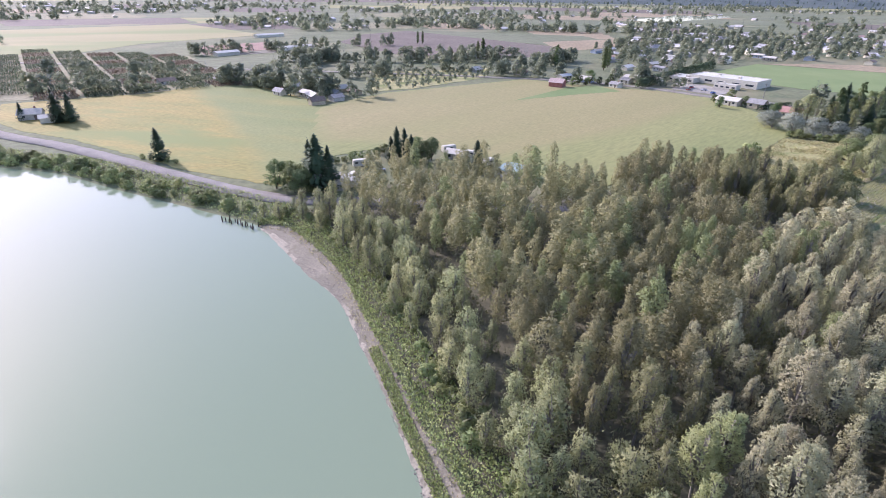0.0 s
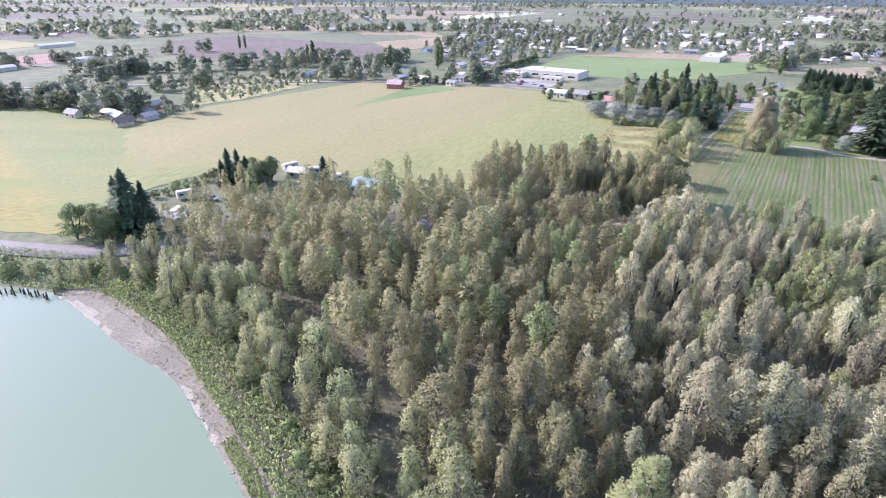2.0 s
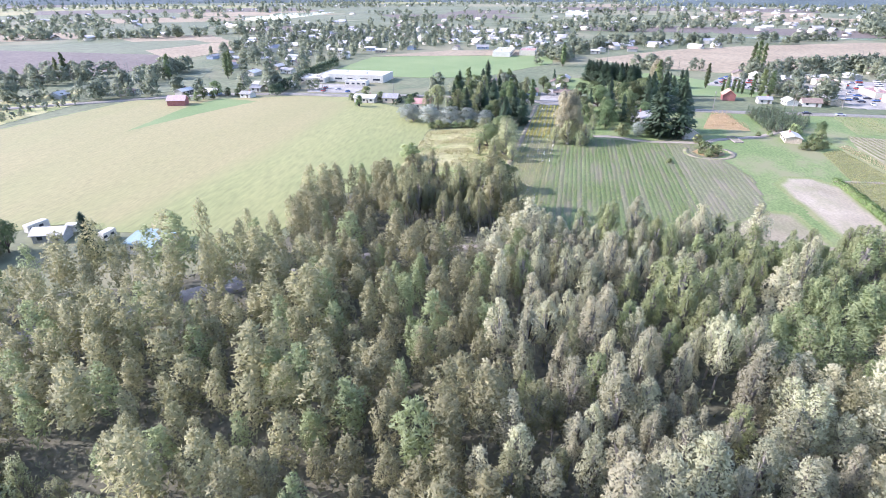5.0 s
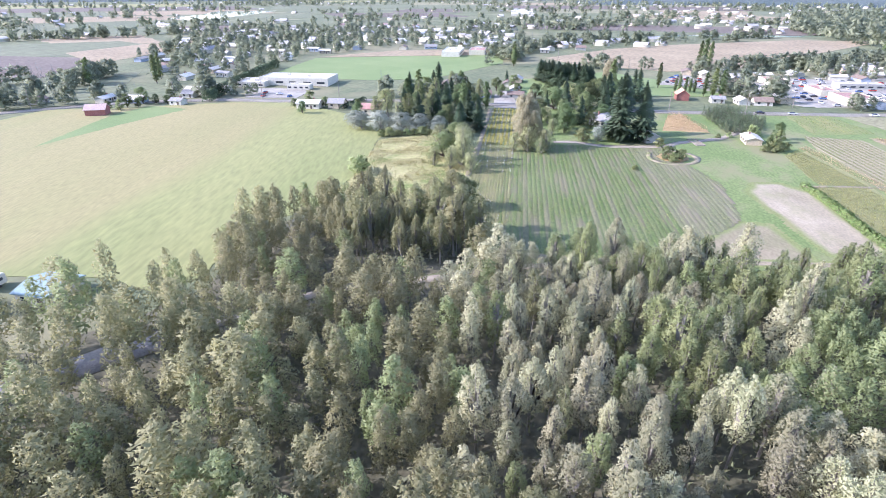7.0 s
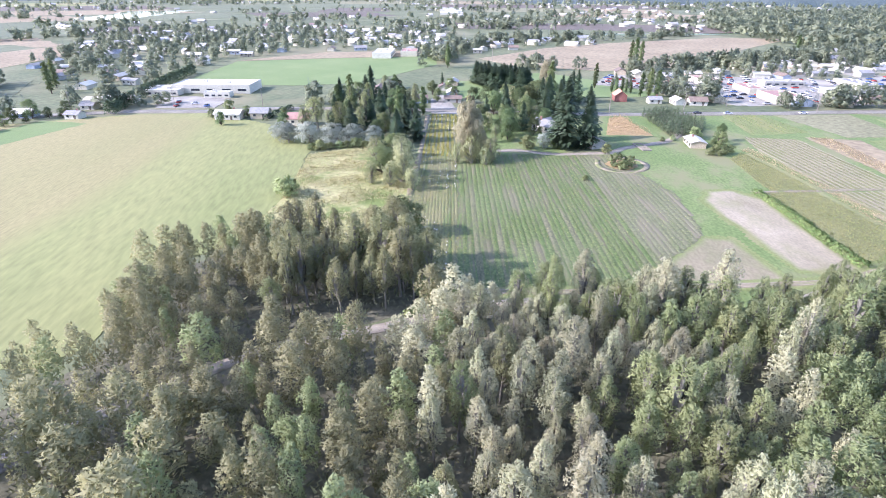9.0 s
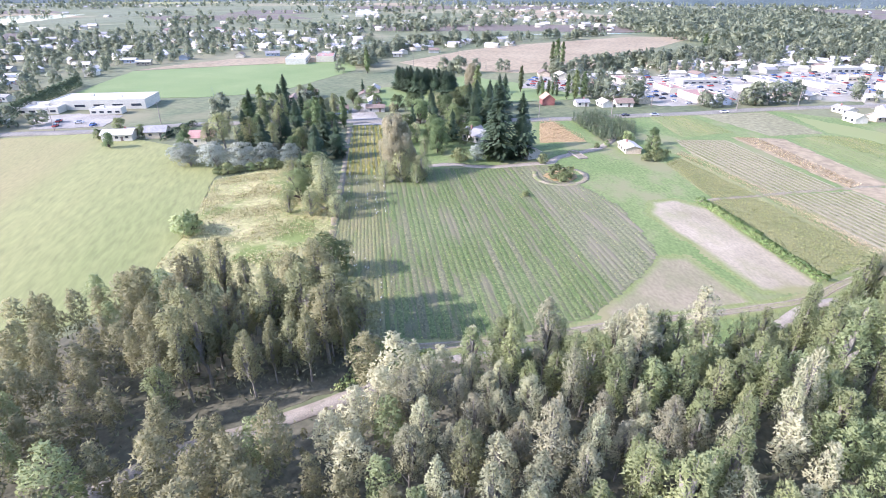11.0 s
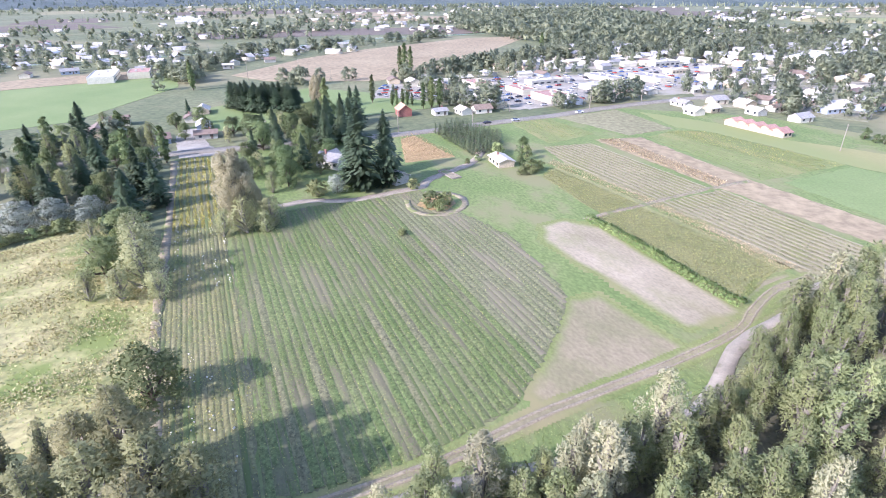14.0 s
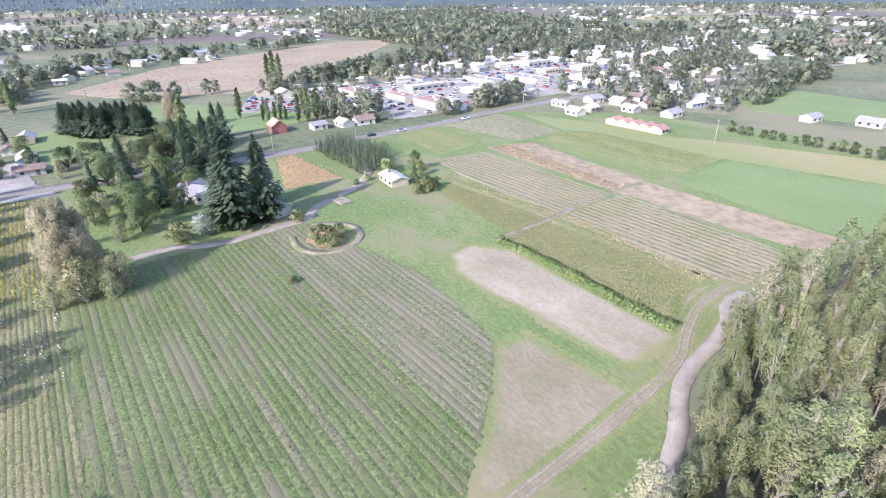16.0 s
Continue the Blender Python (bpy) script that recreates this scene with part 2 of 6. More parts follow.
def scatter(poly, gap, rng=RNG, tries=14):
    """Places in a polygon, no two nearer than gap."""
    poly = np.array(poly, float)
    lo, hi = poly.min(0), poly.max(0)
    cells, out = {}, []
    n = int(tries * (hi - lo).prod() / gap ** 2 / 4) + 10
    for p in rng.uniform(lo, hi, (n, 2))[:]:
        c = (int(p[0] // gap), int(p[1] // gap))
        if all((q[0] - p[0]) ** 2 + (q[1] - p[1]) ** 2 > gap * gap for i in (-1, 0, 1) for j in (-1, 0, 1) for q in cells.get((c[0] + i, c[1] + j), ())):
            cells.setdefault(c, []).append(p)
            out.append(p)
    out = np.array(out)
    return out[inside(out, poly)]


# ---- land and water ----
SHORE = [(-700, 430), (-330, 268), (-230, 222), (-167.1, 198.7), (-141.4, 191.9), (-112.0, 176.0), (-86.8, 163.2), (-64.6, 151.8), (-52.2, 144.8), (-41.9, 130.6),
         (-30.9, 115.0), (-22.3, 104.5), (-14.9, 87.5), (-9.2, 74.2), (-4.5, 61.3), (-1.3, 52.0), (4, 36), (14, 8), (26, -40), (30, -200), (0, -900)]
SHORE_LINE = smooth_line(SHORE, 6)


def land_height(p):
    """The ground's height: level land, a sloping bank, the river's bed."""
    d, s = off_line(p, SHORE_LINE)
    d = d * s
    return np.interp(d, [-60, -8, 0, 5, 10, 14], [-6, -3, -1.55, -0.7, -0.12, 0.0])


def lines(lo, hi, step, far):
    near = np.arange(lo, hi + step, step)
    out = np.geomspace(30, far, 16)
    return np.concatenate([(lo - out)[::-1], near, hi + out])


gx, gy = lines(-270, 60, 3.0, 4700), lines(-40, 290, 3.0, 4700)
GX, GY = np.meshgrid(gx, gy)
GP = np.c_[GX.ravel(), GY.ravel()]
GZ = land_height(GP)
r = np.arange((len(gy) - 1) * len(gx)).reshape(len(gy) - 1, len(gx))[:, :-1].ravel()
structure("ground", mesh_of("ground", np.c_[GP, GZ], np.stack([r, r + 1, r + 1 + len(gx), r + len(gx)], 1), M_GROUND), "level farmland with rough grass reaching the horizon", "ground")
bm = bmesh.new()
bm.faces.new([bm.verts.new(p) for p in ((-1500, -1500, -1.5), (60, -1500, -1.5), (60, 230, -1.5), (-500, 520, -1.5), (-1500, 900, -1.5))])
structure("water", from_bm("water", bm, M_WATER), "calm grey-green silty river water with a soft sheen", "river")

# ---- beach, roads and tracks ----
VEG = [(-52, 147), (-41.1, 140.4), (-24.2, 116.7), (-14.7, 95.3), (-7.5, 78.6), (-2.0, 64.6), (2.3, 55.7), (8, 44), (18, 22), (30, -10)]


def beach():
    """Sand from under the water's edge up to the first plants, laid on the bank."""
    up = smooth_line(VEG, 2.0)
    low = smooth_line([(-53, 144), (-46, 132), (-33, 113), (-24.5, 102), (-17, 86), (-11.2, 73), (-6.5, 60), (-3.3, 50.5), (2, 35), (10, 12), (22, -18)], 2.0)
    n = 110
    a = np.stack([np.interp(np.linspace(0, 1, n), np.linspace(0, 1, len(low)), low[:, k]) for k in (0, 1)], 1)
    b = np.stack([np.interp(np.linspace(0, 1, n), np.linspace(0, 1, len(up)), up[:, k]) for k in (0, 1)], 1)
    m = 9
    s = np.linspace(0, 1, m)[:, None, None]
    p = (a[None] * (1 - s) + b[None] * s)
    p[1:-1] += RNG.normal(0, 0.15, p[1:-1].shape)
    z = land_height(p.reshape(-1, 2)) + 0.10 + RNG.normal(0, 0.03, n * m)
    i = (np.arange(m - 1)[:, None] * n + np.arange(n - 1)).ravel()
    me = mesh_of("beach", np.c_[p.reshape(-1, 2), z], np.stack([i, i + 1, i + 1 + n, i + n], 1), [M_SAND, M_SANDPALE])
    edge = 2.2 + 1.2 * np.sin(np.arange(n - 1) * 0.23) + RNG.normal(0, 0.5, n - 1)
    me.polygons.foreach_set("material_index", ((np.arange(m - 1)[:, None] < edge) & (np.arange(m - 1)[:, None] > 0)).astype(np.int32).ravel())
    return me


structure("beach", beach(), "narrow curving beach of pale grey-brown river sand", "beach")

DIKE = [(-420, 345), (-300, 300), (-198.6, 242.4), (-162.5, 225.6), (-128.2, 206.5), (-98, 188.4), (-72, 173.3), (-50.4, 163.7), (-32, 162.2), (0, 160), (40, 156), (75, 150),
        (90, 141.5), (99, 136.5), (111.5, 130.5), (118.6, 125.8), (127, 117), (138, 98), (150.2, 82.8), (161, 76), (171, 72.3), (179, 67.4), (188, 59.2), (196.5, 52.6), (201.1, 48.1), (206, 42), (216, 26), (236, 0), (270, -45)]
strip("dike_road", DIKE[:11], 7.2, 0.32, M_GRAVEL, "dark grey gravel road along the top of the river dike", "road", ragged=0.15, crown=0.08)
strip("gravel_road", DIKE[10:], 3.0, 0.20, M_PALEGRAVEL, "pale gravel road between the wood and the fields", "road", ragged=0.09, thick=0.12, crown=0.06)
strip("gravel_spur", [(189, 58.6), (194.5, 55.0), (199.5, 52.9), (203.2, 50.2), (206.4, 46.4)], 2.6, 0.215, M_PALEGRAVEL, "short pale gravel spur off the road", "road", ragged=0.2)
TRACK = [(118.1, 149.8), (117.6, 140.3), (119.9, 132.8), (124.4, 126.8), (132.6, 116.9), (145.4, 105.2), (153, 97), (166.0, 83.0), (180.5, 69.3), (189.8, 64.6), (200.8, 57.8), (209.8, 48.1)]
MAIN = [(-900, 560), (-300, 480), (-120, 462), (-10, 448), (45, 437), (100, 424), (150, 394), (179, 362), (216, 332), (265, 268), (318, 191), (347, 160), (378, 125), (407, 98), (448, 50), (520, -50), (640, -260)]
strip("main_road", MAIN, 8.0, 0.24, M_ASPHALT, "grey asphalt country road between fields and houses", "road", crown=0.06)

# ---- fields ----
def soft_sheet(name, points, z, material, label, reach=2.5, within=None):
    """A patch of land whose bare middle fades into the grass round it."""
    p = np.array(points, float)
    low, high = p.min(0) - 1.6 * reach, p.max(0) + 1.6 * reach
    nx, ny = (np.ceil((high - low) / min(3.0, 0.48 * reach))).astype(int)
    X, Y = np.meshgrid(np.linspace(low[0], high[0], nx), np.linspace(low[1], high[1], ny))
    at = np.c_[X.ravel(), Y.ravel()]
    away = off_line(at, np.r_[p, p[:1]])[0]
    away = np.where(inside(at, p), away, -away)
    i = (np.arange(ny - 1)[:, None] * nx + np.arange(nx - 1)).ravel()
    f = np.stack([i, i + 1, i + 1 + nx, i + nx], 1)
    f = f[(away[f] > -1.4 * reach).all(1)]
    if within:
        f = f[inside(at, within)[f].all(1)]
    used = np.unique(f)
    back = np.full(len(at), -1)
    back[used] = np.arange(len(used))
    me = mesh_of(name, np.c_[at[used], np.full(len(used), z)], back[f], material)
    me.attributes.new("worn", "FLOAT", "POINT").data.foreach_set("value", np.clip(0.5 + away[used] / (2 * reach), 0, 0.68).astype(np.float32))
    return structure(name, me, label, "field")


FARM = [(113, 149), (117.5, 130), (122, 124), (128.5, 117), (139.5, 98.5), (151, 84), (161.5, 77), (171.3, 73.3), (179.5, 68.2), (188.5, 60.2), (197, 53.3), (207, 43), (222, 22), (245, -40), (330, -70), (402, 18), (408, 88), (378, 119), (316, 186), (261, 262), (254, 266), (196, 221), (134, 170)]
M_FARM = mat("short_grass", (0.115, 0.172, 0.046), (0.180, 0.215, 0.075), 0.05, 22, stretch=(0.6, 1, 1), turn=0.692, accent=(0.20, 0.20, 0.092), accent_scale=0.05, accent_cut=0.55, grainy=0.4)
M_BARE = mat("bare_plot_soil", (0.14, 0.177, 0.050), (0.20, 0.222, 0.076), 0.035, 50, accent=(0.24, 0.217, 0.101), accent_scale=0.03, accent_cut=0.56, stretch=(0.6, 1, 1), turn=0.692, grainy=0.3, worn=((0.235, 0.205, 0.125), (0.37, 0.315, 0.214)), worn_scale=0.11)
M_CORNER = mat("bare_corner_soil", (0.14, 0.177, 0.050), (0.20, 0.222, 0.076), 0.035, 50, accent=(0.24, 0.217, 0.101), accent_scale=0.03, accent_cut=0.56, stretch=(0.6, 1, 1), turn=0.692, grainy=0.3, worn=((0.19, 0.178, 0.09), (0.29, 0.24, 0.155)), worn_scale=0.12)
sheet("farm_grass", FARM, 0.10, M_FARM, "short mown green grass between the crop plots")
HAY_EAST = [(-54, 203), (-37, 220), (-19, 230), (10, 224), (24, 206), (37, 193), (45, 176), (56, 177), (70, 190), (82, 199), (98, 196), (112, 206), (131, 220), (163, 252), (177, 265), (184, 303), (180, 355), (150, 384), (104, 405), (84, 418), (67, 432), (-36, 363), (-71, 314)]
HAY_WEST = [(-195, 250), (-161, 235), (-120, 210), (-96, 194), (-54, 176), (-46, 206), (-62, 316), (-119, 379), (-157, 388), (-216, 330), (-248, 311), (-222, 270)]
sheet("hay_field_east", HAY_EAST, 0.12, M_HAYGREEN, "wide hay field of mown straw-yellow and green grass")
sheet("hay_field_west", HAY_WEST, 0.10, M_HAYW, "uncut hay field with browning grass heads")
soft_sheet("dry_hay_swath", [(-50, 240), (-20, 236), (24, 213), (62, 246), (95, 274), (139, 315), (166, 342), (158, 390), (104, 412), (67, 440), (-40, 370), (-66, 300)], 0.15, M_HAYSTRAW, "broad swath of straw-yellow dry hay", 18, HAY_EAST)
soft_sheet("green_hay_band", [(-165, 392), (-112, 385), (-55, 320), (-40, 206), (-48, 172), (-64, 186), (-84, 236), (-118, 300), (-150, 345)], 0.13, M_HAYW, "greener band of uncut hay", 14, HAY_WEST)
sheet("meadow_patch", [(46, 341), (84, 362), (125, 380), (112, 403), (90, 392)], 0.17, M_MEADOW, "small fresh green patch in the hay field")
sheet("scrub_field", [(112, 206), (131, 220), (163, 251), (193, 242), (172, 206), (159, 188.5), (136, 170), (120, 160)], 0.14, M_SCRUB, "overgrown patch of tall pale grass tussocks")
STRIP = [(113.6, 147.8), (134.2, 168.0), (155.9, 185.7), (198.4, 219.6), (254.5, 265.0), (262.2, 253.0), (205.9, 207.8), (163.7, 173.2), (137.7, 151.9), (119.5, 138.4)]
ROWS_POLY = [(119.8, 138.2), (138.0, 151.7), (164, 173), (192, 195), (206, 200), (221.8, 184.5), (229.3, 172.3), (243.8, 157.4), (226.7, 137.1), (214.3, 120.7), (194.4, 107.9), (186, 103.5), (169.8, 104), (147, 108.5), (133, 120), (125, 129)]
M_ROWGAP = mat("weedy_furrow_soil", (0.119, 0.131, 0.054), (0.160, 0.156, 0.082), 0.1, 16)
STRIP_FIELD = sheet("pumpkin_strip", STRIP, 0.155, M_ROWGAP, "narrow strip of yellowing vegetable rows")
VEG_FIELD = sheet("vegetable_field", ROWS_POLY, 0.14, M_ROWGAP, "field of long green vegetable rows on brown soil")
soft_sheet("bare_plot", [(224.1, 112.0), (228.7, 106.8), (226.2, 97.9), (188.5, 68.0), (180.1, 78.6), (195.0, 92.5), (204.0, 101.6), (214, 110.5)], 0.126, M_BARE, "bare plot of pale dry soil fading into grass")
soft_sheet("bare_corner", [(182.7, 101.3), (186.6, 96.7), (170.8, 80.9), (163, 89), (149.2, 103.4), (151.2, 106.0), (168, 102.5)], 0.118, M_CORNER, "weedy bare corner of tilled soil fading into grass")
M_CORNSOIL = mat("shaded_crop_soil", (0.17, 0.185, 0.068), (0.235, 0.228, 0.095), 0.1, 16)
sheet("corn_plot_near", [(233.3, 99.1), (248.0, 83.3), (213.8, 51.7), (196.0, 64.2), (192, 66.5)], 0.14, M_CORNSOIL, "plot of dense yellow-green crop")
sheet("corn_plot_far", [(269.4, 118.3), (284.5, 115.1), (250.2, 83.0), (237.2, 97.3)], 0.14, M_CORNSOIL, "plot of dense yellow-green crop")
PLOT_FIELD_NEAR = sheet("row_plot_near", [(250.3, 81.3), (270.8, 57.9), (220.5, 22), (209, 36), (211.1, 50.2)], 0.14, M_ROWSOIL, "plot of straight crop rows on pale soil")
PLOT_FIELD_FAR = sheet("row_plot_far", [(311, 123.0), (322.6, 103.2), (271.5, 61.7), (252.5, 81.0), (286, 110)], 0.14, M_ROWSOIL, "plot of straight crop rows on pale soil")
sheet("stubble_strip", [(329.9, 102.1), (339.9, 81.6), (282.6, 45), (232, 4), (222, 16), (271.5, 57.9)], 0.13, M_STUBBLE, "long strip of pale straw stubble")
sheet("flower_plot", [(341.9, 78.8), (358.3, 63.7), (358.4, 50.3), (313.8, 7.5), (284.7, 42.7)], 0.14, M_CROPSOIL, "plot of yellow-green crop rows")
sheet("flower_plot_far", [(357.8, 146.4), (371, 128.3), (341.7, 101.9), (318.0, 121.2)], 0.14, M_CROPSOIL, "plot of green and yellow crop rows")
sheet("tilled_plot", [(373.8, 123), (402.0, 92), (361.8, 65.9), (341.9, 86.5)], 0.14, M_TILLED, "plot of dull weedy tilled soil")
sheet("green_plot", [(284.8, 36), (311.4, 6.3), (278.5, -31.8), (250, -35), (231.0, -0.6), (234.3, 5)], 0.14, M_MEADOW, "plot of fresh green cover crop")
sheet("straw_plot", [(400, 81), (379, 43), (350, 18), (343, 1), (310, -56), (282, -36), (312, 5), (360, 50), (364, 64)], 0.13, M_HAY, "strip of dry pale grass")
M_MAIZE = mat("ripe_maize_soil", (0.28, 0.197, 0.084), (0.37, 0.261, 0.118), 0.1, 10)
sheet("maize_plot", [(308.6, 188.0), (317, 184.4), (287.0, 156.1), (274.0, 173.2)], 0.14, M_MAIZE, "small plot of ripe orange-brown maize")
soft_sheet("turning_patch", [(190.5, 66.5), (203.0, 60.8), (209.0, 53.5), (205.5, 50.5), (197, 57.5), (189.0, 63.5)], 0.15, M_CORNER, "bare turning patch at the end of the crop plots", 1.6)
soft_sheet("farm_track", [tuple(q) for q in np.concatenate([smooth_line(TRACK[1:], 6) + (0.6, 0.75), (smooth_line(TRACK[1:], 6) - (0.6, 0.75))[::-1]])], 0.158, M_CORNER, "worn grassy dirt track along the field edge", 1.3)
for aside in (-0.75, 0.75):
    strip("track_rut", [(x + 0.62 * aside, y + 0.78 * aside) for x, y in TRACK], [0.75, 0.7, 0.6, 0.5, 0.5], 0.172, M_RUT, "bare wheel rut in the grass beside the gravel road", "track", ragged=0.05, thick=0.03)
strip("yard_track", [(218, 196), (225.2, 188.6), (229.2, 175.4), (241.4, 163.5), (247.9, 158.1), (257, 157.1), (283.8, 147), (310, 152), (330, 171)], 3.6, 0.18, M_PALEGRAVEL, "pale dirt track past the farmhouse", "track", ragged=0.25)
strip("edge_track", [(117, 152), (136, 170.5), (157.5, 189), (200, 222.5), (252, 265)], 2.4, 0.19, M_DIRT, "narrow dirt track beside the crop rows", "track", ragged=0.2)
strip("plot_track", [(232, 101.5), (252, 81.5), (275, 57.5), (283, 47)], 2.2, 0.18, M_DIRT, "grassy dirt track between two plots", "track", ragged=0.2)

# ---- trees ----
def tube(p0, p1, r0, r1, sides=6):
    """The corners and faces of a tapered limb."""
    p0, p1 = np.array(p0, float), np.array(p1, float)
    d = (p1 - p0) / np.linalg.norm(p1 - p0)
    x = np.cross(d, (0.3, 1, 0.1))
    x /= np.linalg.norm(x)
    y = np.cross(d, x)
    a = np.arange(sides) * 2 * np.pi / sides
    ring = np.cos(a)[:, None] * x + np.sin(a)[:, None] * y
    i = np.arange(sides)
    j = (i + 1) % sides
    return np.concatenate([p0 + ring * r0, p1 + ring * r1]), np.stack([i, j, j + sides, i + sides], 1)


def joined(pieces):
    """Several (verts, faces) as one."""
    at, vs, fs = 0, [], []
    for v, f in pieces:
        vs.append(v)
        fs.append(f + at)
        at += len(v)
    return np.concatenate(vs), np.concatenate(fs)


def leaves(rng, lobes, n, size, upright=0.4, open_low=0.25):
    """Leaf clumps over the shells of lobes: rows of x, y, z, radius, half height."""
    n = int(n * 1.7)
    lobes = np.array(lobes, float)
    weight = lobes[:, 3] * lobes[:, 4]
    k = rng.choice(len(lobes), n, p=weight / weight.sum())
    d = rng.normal(size=(n, 3))
    d[:, 2] = np.where((d[:, 2] < 0) & (rng.random(n) > open_low), -d[:, 2], d[:, 2])
    d /= np.linalg.norm(d, axis=1)[:, None]
    shell = (1.1 - np.abs(rng.normal(0, 0.28, n)))[:, None]
    c = lobes[k, :3] + d * shell * np.c_[lobes[k, 3], lobes[k, 3], lobes[k, 4]]
    return flecks(rng, c, d * 0.5 + (0, 0, upright), size * 0.95, 0.6, 0.72)


def grown(stem, limbs):
    """Limbs grown onto a stem: the first corner of each limb is the stem's nearest one."""
    v, f = joined(stem)
    for lv, lf in limbs:
        k = int(np.argmin(((v[:12] - lv[0]) ** 2).sum(1))) if len(stem) == 1 else int(np.argmin(((v - lv[0]) ** 2).sum(1)))
        lf = lf + len(v)
        first = len(v)
        v = np.concatenate([v, lv])
        lf[lf == first] = k
        f = np.concatenate([f, lf])
    return v, f


def stem_of(points, radii, sides=6):
    """One bent tapered stem through the points."""
    rings, a = [], np.arange(sides) * 2 * np.pi / sides
    for p, r in zip(points, radii):
        rings.append(np.array(p, float) + np.c_[np.cos(a) * r, np.sin(a) * r, np.zeros(sides)])
    i = np.arange(sides)
    j = (i + 1) % sides
    f = np.concatenate([np.stack([i + k * sides, j + k * sides, j + (k + 1) * sides, i + (k + 1) * sides], 1) for k in range(len(points) - 1)])
    return np.concatenate(rings), f


def flecks(rng, c, along, size, spread=0.6, slim=1.0):
    """Leaf clumps at the places c, their long side near the given direction."""
    n = len(c)
    b = along + rng.normal(0, spread, (n, 3))
    b /= np.linalg.norm(b, axis=1)[:, None]
    a = np.cross(b, rng.normal(size=(n, 3)))
    a /= np.linalg.norm(a, axis=1)[:, None] + 1e-9
    s = size * rng.uniform(0.65, 1.25, n)[:, None]
    j = lambda: rng.uniform(0.7, 1.25, (n, 1))
    w = a * s * 0.75 * slim
    v = np.stack([c + b * s * 1.25 * j(), c - b * s * 0.7 + w * j(), c - b * s * 0.7 * j() - w * j()], 1).reshape(-1, 3)
    return v, np.arange(3 * n).reshape(n, 3)


def poplar_parts(rng, h=15.0, n=3300, size=0.185, wide=1.0, low=(0.20, 0.38), lumps=30, taper=0.8):
    """A poplar: a pale bare lower stem, upswept limbs and an oval crown of separate leafy sprays."""
    base = rng.uniform(*low) * h
    lean = rng.normal(0, 0.35, 2)
    mid = np.array((*(lean * 0.5 + rng.normal(0, 0.15, 2)), h * 0.5))
    tip = np.array((*lean, h * 0.95))
    at = lambda z: np.array((*(mid[:2] * z / mid[2] if z < mid[2] else mid[:2] + (tip[:2] - mid[:2]) * (z - mid[2]) / (tip[2] - mid[2])), z))
    stem = [stem_of([(0, 0, -0.2), at(h * 0.25), mid, at(h * 0.75), tip], (0.20, 0.16, 0.12, 0.07, 0.02))]
    limbs, places, ways = [], [], []
    for i in range(lumps):
        s = (i + rng.uniform(0.1, 0.9)) / lumps
        full = math.sin(math.pi * min(0.95, 0.24 + 0.72 * s)) ** taper
        fat = (0.32 + 0.42 * full) * rng.uniform(0.75, 1.2) * wide ** 0.5
        reach = wide * 1.6 * full * rng.uniform(0.3, 1.1)
        a = i * 2.4 + rng.uniform(-0.6, 0.6)
        z = base + (h - base - 0.9) * s ** 0.95
        root = at(max(base * 0.7, z - reach * 1.6 - 0.8))
        c = np.array((at(z)[0] + math.cos(a) * reach, at(z)[1] + math.sin(a) * reach, z))
        if i % 2:
            limbs.append(tube(root, root + (c - root) * 0.9, 0.05, 0.015, 3))
        m = int(n / lumps * (fat / 0.75) ** 1.3)
        d = rng.normal(size=(m, 3)) + (0.35 * math.cos(a), 0.35 * math.sin(a), 0.45)
        d /= np.linalg.norm(d, axis=1)[:, None]
        q = (1.12 - np.abs(rng.normal(0, 0.34, m)))[:, None]
        places.append(c + d * q * fat * (1.0, 1.0, 1.9))
        ways.append(d)
    ways = np.concatenate(ways)
    v, f = flecks(rng, np.concatenate(places), ways * 0.4 + (0, 0, 0.5), size, 0.65, 0.58)
    return grown(stem, limbs), (v, f, ways)


def round_parts(rng, h=9.0, n=1700, size=0.26, wide=0.42, base=0.08):
    """A broad tree: short stem, spreading limbs, a domed crown of uneven sprays."""
    lobes, limbs = [], []
    r = h * wide
    for i in range(26):
        z = rng.uniform(base + 0.06, 0.90)
        q = math.sqrt(max(0.02, 1 - ((z - 0.45) / 0.52) ** 2)) * r * rng.uniform(0.35, 0.88)
        a = i * 2.4 + rng.uniform(-0.5, 0.5)
        p = (math.cos(a) * q, math.sin(a) * q, z * h)
        lobes.append((*p, r * rng.uniform(0.2, 0.4), h * rng.uniform(0.08, 0.16)))
        if i % 3 == 1:
            limbs.append(tube((0, 0, h * base * rng.uniform(0.8, 2.0)), p, 0.012 * h, 0.003 * h, 3))
    lobes.append((0, 0, h * 0.84, r * 0.4, h * 0.15))
    stem = [stem_of([(0, 0, -0.2), (0, 0, h * base), (0.02 * h, 0, h * 0.4), (0, 0.02 * h, h * 0.66)], (0.026 * h, 0.022 * h, 0.014 * h, 0.005 * h))]
    return grown(stem, limbs), leaves(rng, lobes, n, size, 0.3, 0.45)


